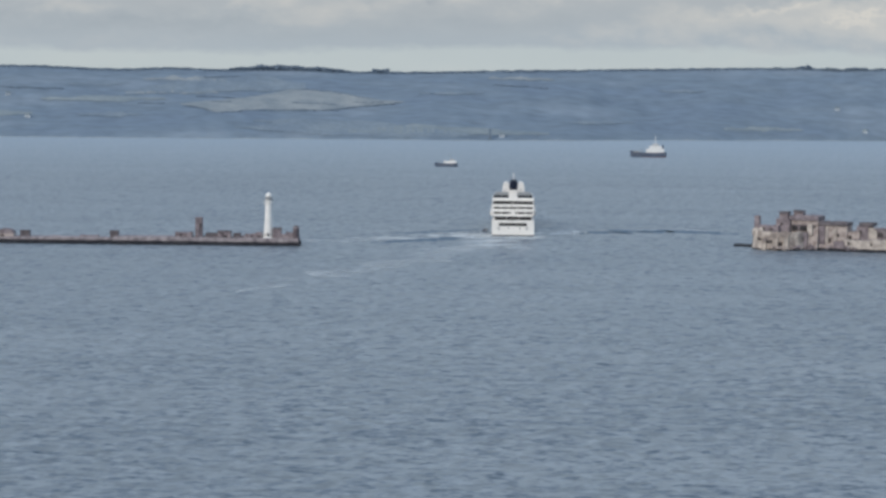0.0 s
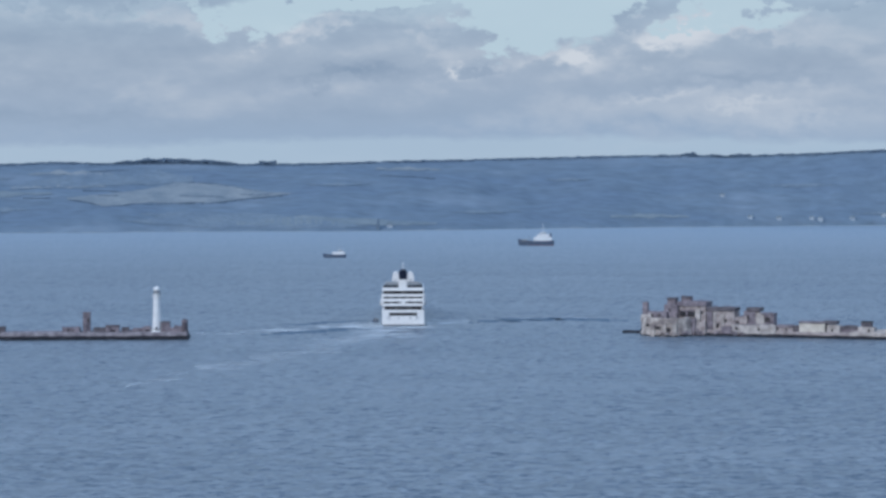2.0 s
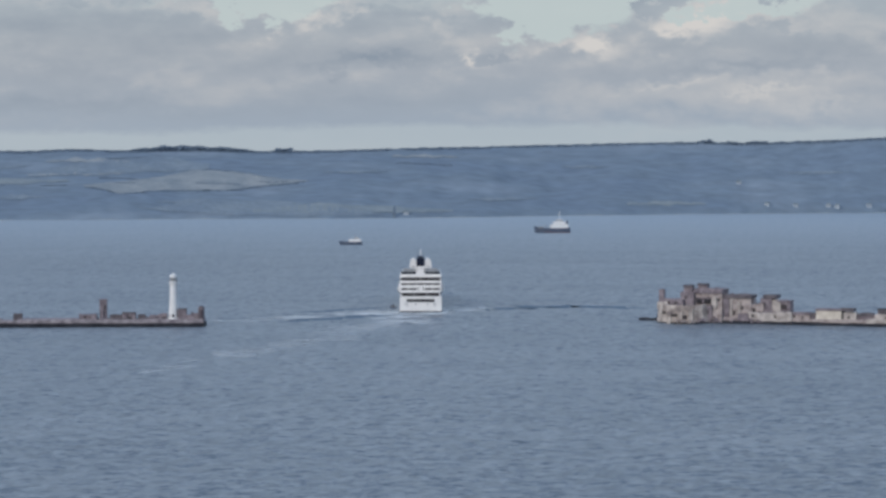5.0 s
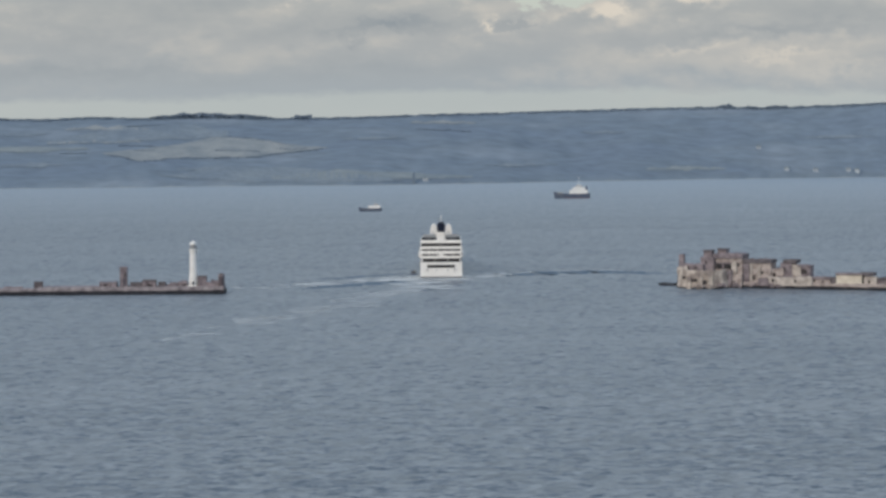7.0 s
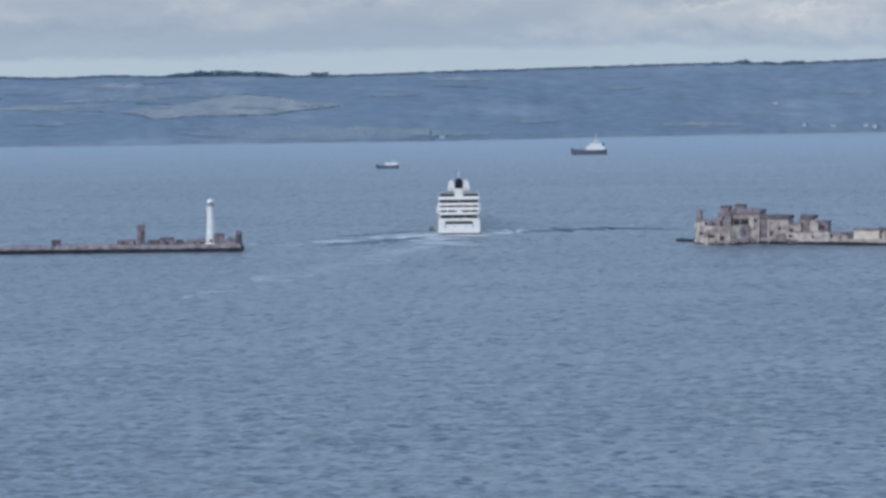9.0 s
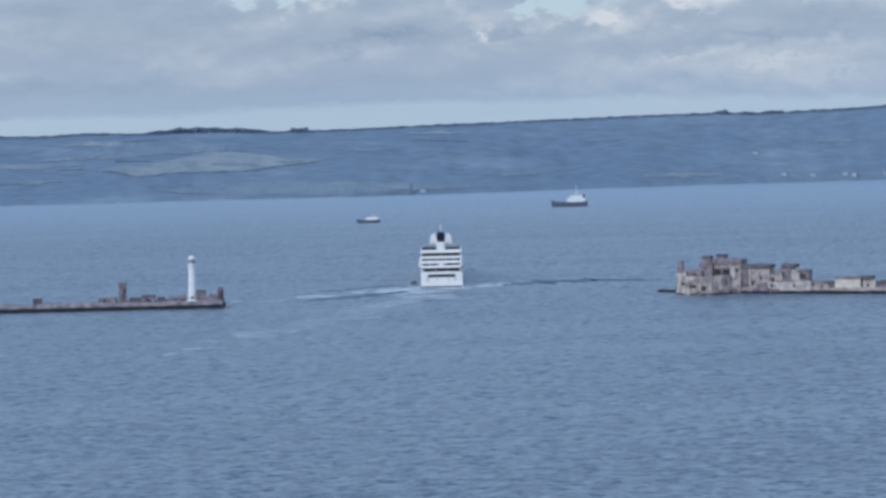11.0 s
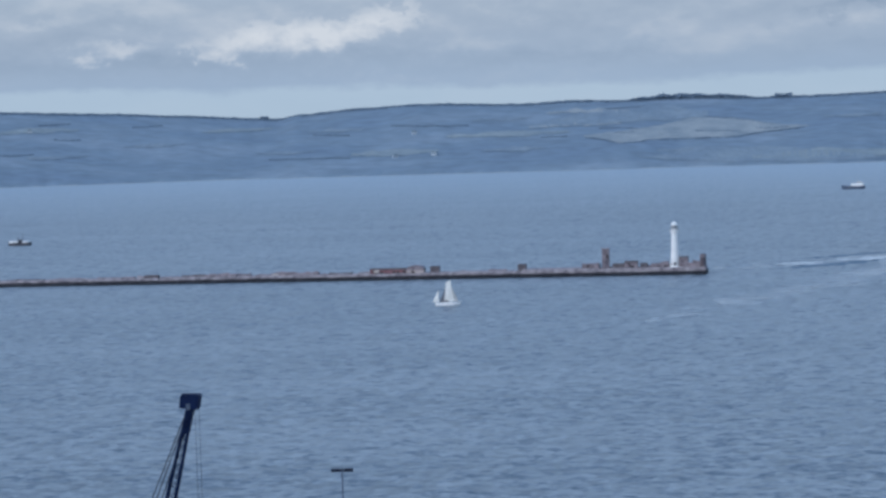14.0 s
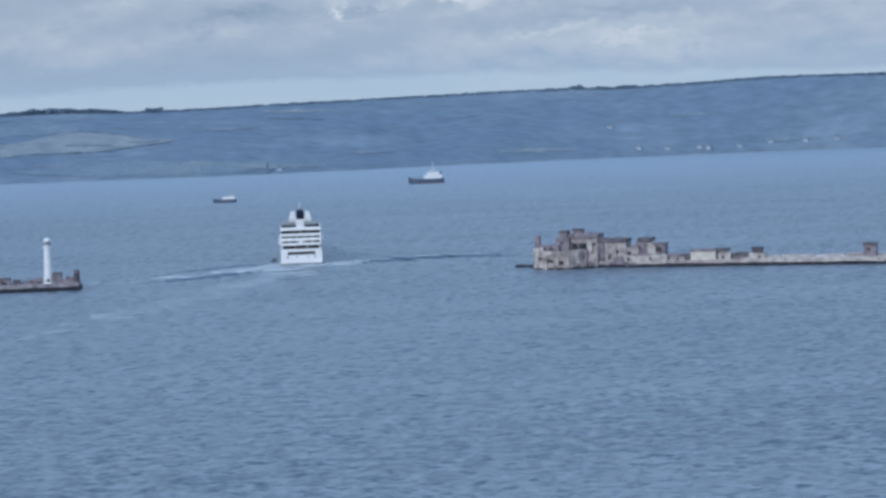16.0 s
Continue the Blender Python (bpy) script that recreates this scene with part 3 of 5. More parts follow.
def build_trees():
    rng = random.Random(5)
    items = []
    az = -26.5
    while az < 21:
        wood = (0.12 + 0.88 * max(0, math.cos((az + 3.6) / 1.5 * math.pi / 2))) if -4.95 < az < -2.2 else (0.7 if -1.68 < az < -1.3 else 0.0)
        wood = max(wood, 0.45 if 8.05 < az < 8.3 or 9.12 < az < 9.34 or -13.45 < az < -13.3 else 0.0, 0.3 if 7.4 < az < 9.6 and noise.noise((az * 3, 0, 0)) > 0.0 else 0.0)
        h = (2.1 + 1.2 * noise.noise((az * 5, 7, 0))) + wood * (5.4 + 5.0 * noise.noise((az * 2.7, 2, 0)) + 1.5 * rng.random())
        for k in range(2 if wood else 1):
            p = drape(az + rng.uniform(-0.01, 0.01), 0.985 + rng.random() * 0.02, 0.0)
            r = max(1.0, h * (0.42 if wood else 0.8)) * (0.75 + 0.5 * rng.random())
            items.append(((p.x, p.y, p.z + (h * (0.3 + 0.4 * k) if wood else h * 0.3)), r))
        p = drape(az + rng.uniform(-0.02, 0.02), 0.962 + rng.random() * 0.022, 0.0)
        if noise.noise((az * 1.3, 4, 0)) > -0.25:
            items.append(((p.x, p.y, p.z + 0.6), rng.uniform(0.9, 1.7)))
        az += 0.016
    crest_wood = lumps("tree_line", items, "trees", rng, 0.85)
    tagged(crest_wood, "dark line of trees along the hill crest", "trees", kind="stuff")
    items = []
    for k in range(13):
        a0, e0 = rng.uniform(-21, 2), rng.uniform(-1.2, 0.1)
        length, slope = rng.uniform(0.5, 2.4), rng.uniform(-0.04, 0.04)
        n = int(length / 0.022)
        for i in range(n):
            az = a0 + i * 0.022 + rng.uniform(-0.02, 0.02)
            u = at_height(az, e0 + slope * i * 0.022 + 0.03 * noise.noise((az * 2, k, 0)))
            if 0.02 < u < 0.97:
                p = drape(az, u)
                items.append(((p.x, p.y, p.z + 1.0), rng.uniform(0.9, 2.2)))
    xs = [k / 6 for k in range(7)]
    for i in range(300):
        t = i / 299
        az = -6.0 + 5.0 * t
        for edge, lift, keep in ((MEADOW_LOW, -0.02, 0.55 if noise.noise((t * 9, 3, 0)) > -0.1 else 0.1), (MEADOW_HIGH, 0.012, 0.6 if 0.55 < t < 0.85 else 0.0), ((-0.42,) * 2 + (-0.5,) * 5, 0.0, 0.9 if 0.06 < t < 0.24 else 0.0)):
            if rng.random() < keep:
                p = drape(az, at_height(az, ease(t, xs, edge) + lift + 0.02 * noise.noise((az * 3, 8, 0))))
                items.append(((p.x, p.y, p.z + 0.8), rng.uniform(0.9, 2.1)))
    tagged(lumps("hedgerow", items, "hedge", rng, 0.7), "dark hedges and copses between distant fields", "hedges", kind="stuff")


build_trees()


def build_house(w, d, h, mat_wall, label):
    ob = thing("house", (0, 0, 0), label, "house", "houses on the far shore")
    part("wall", box(-w / 2, w / 2, -d / 2, d / 2, -3, h), mat_wall, ob)
    part("roof", prism([(-w / 2 - 0.4, h - 0.1), (w / 2 + 0.4, h - 0.1), (w / 2 - 1.2, h + 2.4), (-w / 2 + 1.2, h + 2.4)], -d / 2 - 0.3, d / 2 + 0.3), "field_dull", ob, "grey slate roof")
    for i in (-1, 1):
        part("window", box(i * w / 4 - 0.7, i * w / 4 + 0.7, -d / 2 - 0.06, -d / 2 + 0.1, h * 0.35, h * 0.75), "glass", ob)
    return ob


def build_village():
    house = build_house(9.0, 6.0, 4.4, "house_wall", "pale rendered house with slate roof above the shore")
    spots = [(9.6, -1.08), (10.24, -1.1), (10.98, -1.1), (11.18, -1.12), (11.89, -1.1), (8.95, -0.58), (12.6, -1.03), (13.4, -1.02), (14.1, -1.0),
             (-9.95, -0.42), (-18.7, -0.12), (-9.5, -0.92), (-10.4, -0.95), (1.32, -1.27)]
    for k, (az, el) in enumerate(spots):
        p = drape(az, at_height(az, el))
        m = Matrix.Translation(p) @ pose(0, 0, 0, 0, 0, -az + (k * 37 % 50) - 25)
        if k == 0:
            house.matrix_basis = m
        else:
            copy_thing(house, m)
    p = drape(1.05, at_height(1.05, -1.32))
    tower = thing("shore_tower", p, "slim dark stone tower standing on the far shore", "tower")
    part("shaft", box(-2.6, 2.6, -2.6, 2.6, -4, 15, bevel=0.3, taper=0.5), "hedge", tower)
    part("cap", lathe([(2.2, 14.9), (2.2, 16.5), (0.3, 19.5)], 8), "hedge", tower)


build_village()


# ---------------------------------------------------------------- breakwaters
WEST_END, EAST_END = Vector((-88.2, 1506, 0)), Vector((186.5, 1535, 0))
WEST_DIR, EAST_DIR = Vector((612, -11, 0)).normalized(), Vector((193, -85, 0)).normalized()
WEST_TURN = math.degrees(math.atan2(WEST_DIR.y, WEST_DIR.x))
EAST_TURN = math.degrees(math.atan2(EAST_DIR.y, EAST_DIR.x))


def along(az, start, way):
    """How far along a wall's line the bearing az meets it."""
    d = Vector((math.sin(radians(az)), math.cos(radians(az)), 0))
    det = way.x * -d.y + d.x * way.y
    return (-start.x * -d.y - d.x * start.y) / det * 1.0


def west(az):
    return along(az, WEST_END, WEST_DIR)


def east(az):
    return along(az, EAST_END, EAST_DIR)


def wall_run(x0, x1, step, y0, y1, z0, top, seed, wobble=0.35, rag=0.3):
    """A long wall whose top and face are worn uneven."""
    bm = bmesh.new()
    n = max(2, int((x1 - x0) / step))
    rows = []
    for i in range(n + 1):
        x = x0 + (x1 - x0) * i / n
        zt = top + wobble * noise.noise((x * 0.13, seed, 0)) * 2 + rag * noise.noise((x * 0.9, seed, 3))
        yf = y0 + rag * noise.noise((x * 0.5, seed, 6))
        rows.append([bm.verts.new(v) for v in ((x, yf - 0.4, z0), (x, yf, zt - 0.3), (x, yf + 0.3, zt), (x, y1, zt), (x, y1 + 0.4, z0))])
    for a, b in zip(rows, rows[1:]):
        for k in range(4):
            bm.faces.new((a[k], b[k], b[k + 1], a[k + 1]))
    bm.faces.new(rows[0]), bm.faces.new(rows[-1][::-1])
    bmesh.ops.recalc_face_normals(bm, faces=bm.faces)
    return bm


def rocks(name, x0, x1, n, y, spread, r0, r1, seed, m, label, z=0.2, mat="weed"):
    rng = random.Random(seed)
    items = [((rng.uniform(x0, x1), y + rng.uniform(-spread, spread), z + rng.uniform(-0.5, 0.4)), rng.uniform(r0, r1)) for _ in range(n)]
    ob = lumps(name, items, mat, rng, 0.7, 0.35)
    ob.matrix_basis = m
    return tagged(ob, label, "rocks", kind="stuff")


def build_breakwaters():
    w = thing("breakwater", WEST_END, "long low grey stone breakwater with dark weedy foot", "breakwater", kind="structure", turn=WEST_TURN)
    part("footing", wall_run(-760, 0.6, 4, -1.2, 19, -3, 2.35, 1.0, 0.2, 0.5), "weed", w, "dark weed-covered stone footing")
    part("wall", wall_run(-112, 0, 3, 0, 18, -2, 4.5, 2.0, 0.15, 0.2), "wall", w)
    part("wall", wall_run(-330, -112.05, 3, 0.4, 17, -2, 3.8, 3.0, 0.3, 0.25), "wall", w)
    part("wall", wall_run(-760, -330.05, 3, 0.8, 16, -2, 3.5, 4.0, 0.4, 0.5), "wall", w)
    rng = random.Random(3)
    x = -755.0
    while x < -118:
        length = rng.uniform(6, 26)
        h = rng.uniform(0.6, 1.7)
        part("parapet", wall_run(x, x + length, 2.5, rng.uniform(8, 10), 12.5, 1.5, 3.3 + h, x, 0.3, 0.3), rng.choice(("drab", "wall", "wall", "slate", "slate")), w)
        x += length + rng.uniform(0.3, 7)
    for x0, x1, h, y in ((-112, -70, 4.8, 9), (-69, -36, 4.9, 8), (-36, -24, 5.9, 8), (-15, -4.5, 7.2, 3)):
        part("parapet", wall_run(x0, x1, 2, y, y + 3, 3, h, x0, 0.2, 0.25), "drab", w)
    m = Matrix.Translation(WEST_END) @ pose(0, 0, 0, 0, 0, WEST_TURN)
    rocks("armour_stone", -750, -6, 900, -1.7, 0.8, 0.4, 1.0, 8, m, "dark wet armour stones along the breakwater foot", 0.0)
    rocks("rubble", -750, -300, 420, 5.0, 3.5, 0.5, 1.2, 9, m, "grey broken stones lying on the breakwater top", 2.9, "wall")
    rocks("rubble", -750, -115, 520, 6.0, 4.0, 0.4, 1.1, 29, m, "dark broken stones scattered on the breakwater top", 3.1, "slate")
    rocks("rubble", -112, -30, 90, 5.0, 3.0, 0.4, 1.0, 30, m, "dark broken stones scattered on the breakwater top", 3.8, "slate")

    e = thing("breakwater", EAST_END, "long stone breakwater running from the ruined fort", "breakwater", kind="structure", turn=EAST_TURN)
    part("footing", wall_run(34, 300, 4, -1.2, 24, -3, 1.75, 11.0, 0.2, 0.45), "weed", e, "dark weed-covered stone footing")
    part("footing", wall_run(-10, 9, 2, 9, 20, -3, 1.3, 12.0, 0.25, 0.5), "weed", e, "dark weed-covered stone footing")
    part("wall", wall_run(34, 135, 3, 0, 22, -2, 3.6, 13.0, 0.2, 0.2), "stone", e)
    part("wall", wall_run(135.05, 300, 3, 0.5, 18, -2, 4.3, 14.0, 0.25, 0.4), "pale", e)
    x = 140.0
    while x < 290:
        length = rng.uniform(8, 22)
        part("parapet", wall_run(x, x + length, 2.5, 9, 13, 3, 4.9 + rng.uniform(0.2, 1.4), x, 0.3, 0.35), rng.choice(("pale", "stone", "pale")), e)
        x += length + rng.uniform(0.2, 3)
    m = Matrix.Translation(EAST_END) @ pose(0, 0, 0, 0, 0, EAST_TURN)
    rocks("armour_stone", 36, 295, 400, -1.5, 0.7, 0.35, 0.9, 18, m, "dark wet armour stones along the breakwater foot", 0.0)


build_breakwaters()


def block(name, side, x0, x1, y0, y1, z0, z1, wall, label, category, roof="", group="", windows=0, win_z=0.5, lip=0.06):
    """A plain masonry building on a breakwater, with its roof and openings; side is "west" or "east"."""
    start, turn = (WEST_END, WEST_TURN) if side == "west" else (EAST_END, EAST_TURN)
    ob = new(name)
    ob.matrix_basis = Matrix.Translation(start) @ pose(0, 0, 0, 0, 0, turn) @ Matrix.Translation(((x0 + x1) / 2, (y0 + y1) / 2, z0))
    tagged(ob, label, category, group)
    w, d, h = (x1 - x0) / 2, (y1 - y0) / 2, z1 - z0
    part("wall", box(-w, w, -d, d, -0.5, h, bevel=0.12), wall, ob)
    if roof == "flat":
        part("roof", box(-w - lip, w + lip, -d - lip, d + lip, h - 0.15, h + 0.85, bevel=0.1), "slate", ob, "dark flat roof")
    elif roof == "pitched":
        part("roof", prism([(-w - lip, h - 0.1), (w + lip, h - 0.1), (w - 0.5, h + 1.7), (-w + 0.5, h + 1.7)], -d - lip, d + lip), "slate", ob, "dark pitched roof")
    elif roof == "vault":
        part("roof", prism([(w * math.cos(math.pi * i / 12) * 1.04, h - 0.1 + 3.0 * math.sin(math.pi * i / 12)) for i in range(13)], -d - lip, d + lip), "drab", ob, "rounded grey roof")
    elif roof == "ragged":
        part("parapet", wall_run(-w, w, 1.2, -d, -d + 1.4, h - 0.8, h + 0.5, x0, 0.7, 0.9), wall, ob)
    rng = random.Random(int(x0 * 10) + windows)
    for i in range(windows):
        cx = -w + (i + 0.5 + rng.uniform(-0.3, 0.3)) * 2 * w / windows
        ww = min(rng.uniform(0.5, 1.5), w / windows * 0.55)
        hh = min(rng.uniform(0.7, 2.2), h * 0.22)
        zc = min(h - hh - 0.4, max(hh + 0.2, h * (win_z + rng.uniform(-0.18, 0.2))))
        part("opening", prism([(cx - ww, zc - hh), (cx + ww, zc - hh), (cx + ww, zc + hh * 0.6), (cx + ww * 0.6, zc + hh), (cx - ww * 0.6, zc + hh), (cx - ww, zc + hh * 0.6)], -d - 0.06, -d + 0.25), "shade", ob)
    for i in range(int(w * h / 15)):
        cx, zc = rng.uniform(-w * 0.9, w * 0.8), rng.uniform(0.5, h * 0.8)
        bw, bh, bd = rng.uniform(0.6, 2.2), rng.uniform(0.8, h * 0.35), rng.uniform(0.4, 2.0)
        if roof != "" or windows:
            part("buttress", box(max(-w, cx - bw), min(w, cx + bw), -d - bd, -d + 0.2, max(0, zc - bh), min(h - 0.2, zc + bh), bevel=0.12), rng.choice((wall, "stone", "drab", "pale")), ob)
    return ob


def build_west_things():
    # lighthouse
    x = west(-4.055)
    base = Matrix.Translation(WEST_END) @ pose(0, 0, 0, 0, 0, WEST_TURN) @ Vector((x, 7, 3.6))
    lh = thing("lighthouse", base, "tall white tapering lighthouse with domed lantern on the breakwater", "lighthouse")
    part("plinth", lathe([(3.4, -0.4), (3.4, 1.6), (3.0, 1.8)], 32), "white", lh)
    part("tower", lathe([(3.15, 1.6), (2.85, 4), (2.55, 8), (2.32, 13), (2.18, 18), (2.12, 21.2), (2.35, 22.0)], 32), "white", lh)
    part("gallery", lathe([(2.3, 21.9), (3.1, 22.3), (3.1, 22.6), (2.0, 22.61)], 32), "white", lh)
    rail = bmesh.new()
    for k in range(16):
        a = 2 * math.pi * k / 16
        c, s = 3.0 * math.cos(a), 3.0 * math.sin(a)
        bar((c, s, 22.6), (c, s, 23.7), 0.05, rail)
        a2 = 2 * math.pi * (k + 1) / 16
        bar((c, s, 23.7), (3.0 * math.cos(a2), 3.0 * math.sin(a2), 23.7), 0.05, rail)
    part("railing", rail, "steel", lh, "grey steel gallery railing")
    lantern = part("lantern", lathe([(2.0, 22.6), (2.0, 23.7), (1.95, 23.71), (1.95, 25.9)], 20), "white", lh)
    part("glazing", lathe([(2.03, 23.75), (2.03, 25.6)], 12), "steel", lantern)
    part("dome", lathe([(2.25, 25.8), (2.2, 26.3), (1.75, 27.2), (1.0, 27.75), (0.25, 27.95), (0.22, 28.6)], 24), "white", lh)
    for z in (5.5, 11.0, 17.0):
        part("window", box(-0.3, 0.3, -2.62 + z * 0.04, -1.8 + z * 0.03, z, z + 1.2), "glass", lh)
    part("door", box(-0.6, 0.6, -3.1, -2.5, 1.7, 3.8), "hull_dark", lh, "dark door")
    lh.scale = (1, 1, 1.01)
    # fort end of the breakwater
    block("gun_house", "west", west(-3.95), west(-3.76), 4, 12, 3.6, 9.8, "drab", "dark square stone gun house beside the lighthouse", "building", "flat", windows=1)
    t = Matrix.Translation(WEST_END) @ pose(0, 0, 0, 0, 0, WEST_TURN) @ Vector((-1.4, 3.4, 3.5))
    tur = thing("round_turret", t, "dark round stone turret at the breakwater end", "turret")
    part("wall", lathe([(2.0, -4.0), (1.9, 7.0), (2.1, 7.2), (2.1, 8.0)], 20), "drab", tur)
    part("cap", lathe([(1.9, 7.95), (1.1, 8.8), (0.2, 9.0)], 20), "slate", tur)
    block("store", "west", west(-3.64), west(-3.46), 3, 9, 3.6, 7.4, "drab", "low dark stone store on the breakwater", "building", "ragged")
    tw = block("signal_tower", "west", west(-5.735), west(-5.575), 5, 10, 3.4, 16.1, "drab", "square dark stone tower on the breakwater", "tower", "", windows=1, win_z=0.8)
    part("parapet", box(-2.35, 2.35, -2.7, 2.7, 12.5, 13.2, bevel=0.1), "drab", tw)
    low = "low dark stone building on the breakwater"
    block("store", "west", west(-6.2), west(-5.8), 5, 10, 3.4, 7.4, "drab", low, "building", "ragged", windows=2)
    block("store", "west", west(-5.5), west(-5.24), 5, 10, 3.4, 6.3, "slate", low, "building", "flat")
    block("store", "west", west(-5.22), west(-4.92), 5, 11, 3.4, 7.7, "drab", low, "building", "flat", windows=2)
    block("store", "west", west(-4.86), west(-4.7), 6, 10, 3.4, 6.4, "slate", low, "building", "flat")
    block("store", "west", west(-4.6), west(-4.2), 6, 11, 3.4, 6.7, "drab", low, "building", "ragged", windows=2)
    block("hut", "west", west(-7.69), west(-7.50), 6, 10, 2.9, 7.1, "slate", "small dark flat-roofed hut on the breakwater", "hut", "flat")
    block("hut", "west", west(-9.72), west(-9.51), 6, 10, 2.9, 6.8, "slate", "small dark flat-roofed hut on the breakwater", "hut", "flat")
    block("long_shed", "west", west(-11.1), west(-10.28), 4, 10, 2.9, 6.1, "brick", "long red brick shed with dark roof", "shed", "flat", windows=7)
    block("vaulted_shed", "west", west(-10.26), west(-9.86), 4, 12, 2.9, 5.6, "stone", "pale shed with rounded roof beside the brick shed", "shed", "vault", windows=1)
    block("store", "west", west(-16.3), west(-16.0), 6, 10, 2.4, 4.6, "slate", low, "building", "flat")
    block("store", "west", west(-14.9), west(-14.2), 5, 10, 2.5, 4.9, "drab", low, "building", "ragged", windows=4)
    block("store", "west", west(-13.4), west(-12.3), 6, 10, 2.5, 4.9, "drab", low, "building", "ragged", windows=5)


build_west_things()


def masonry(parent, name, x0, x1, y0, y1, z0, z1, mat, label="", roof=0.0, roof_mat="slate", lip=0.3, worn=0.5, openings=()):
    """A ruined block of a fort: battered walls with a worn top, an optional roof slab and dark openings (x, z, half width, half height)."""
    body = part(name, wall_run(x0, x1, 1.3, y0, y1, z0, z1, x0 + z1, worn * 0.5, worn), mat, parent, label)
    if roof:
        bm = wall_run(x0 - lip, x1 + lip, 1.6, y0 - 0.5 - lip, y1 + lip, z1 - 0.3, z1 + roof, x0 + 7.0, 0.22, 0.5)
        part("roof", bm, roof_mat, body, "dark weathered roof")
    for cx, cz, w, h in openings:
        part("opening", prism([(cx - w, cz - h), (cx + w, cz - h), (cx + w, cz + h * 0.5), (cx + w * 0.6, cz + h), (cx - w * 0.6, cz + h), (cx - w, cz + h * 0.5)], y0 - 0.55, y0 + 0.4), "shade", body)
    return body


def drum(cx, cy, radius, z0, z1, seed, a0=0.0, a1=360.0, thick=2.2, worn=0.5):
    """A round battered wall with a worn top, as a ring or a part of one."""
    bm = bmesh.new()
    n = max(8, int((a1 - a0) / 5))
    rows = []
    for i in range(n + 1):
        a = radians(a0 + (a1 - a0) * i / n)
        c, s = math.cos(a), math.sin(a)
        zt = z1 + worn * noise.noise((i * 0.31, seed, 0)) + worn * 0.7 * noise.noise((i * 0.9, seed, 4))
        rr = radius + 0.3 * noise.noise((i * 0.5, seed, 8))
        rows.append([bm.verts.new((cx + r * c, cy + r * s, z)) for r, z in ((rr + 0.7, z0), (rr + 0.25, (z0 + zt) / 2), (rr, zt - 0.3), (rr - 0.3, zt), (rr - thick, zt), (rr - thick, z0))])
    for p, q in zip(rows, rows[1:]):
        for k in range(5):
            bm.faces.new((p[k], q[k], q[k + 1], p[k + 1]))
    bm.faces.new(rows[0]), bm.faces.new(rows[-1][::-1])
    bmesh.ops.recalc_face_normals(bm, faces=bm.faces)
    return bm


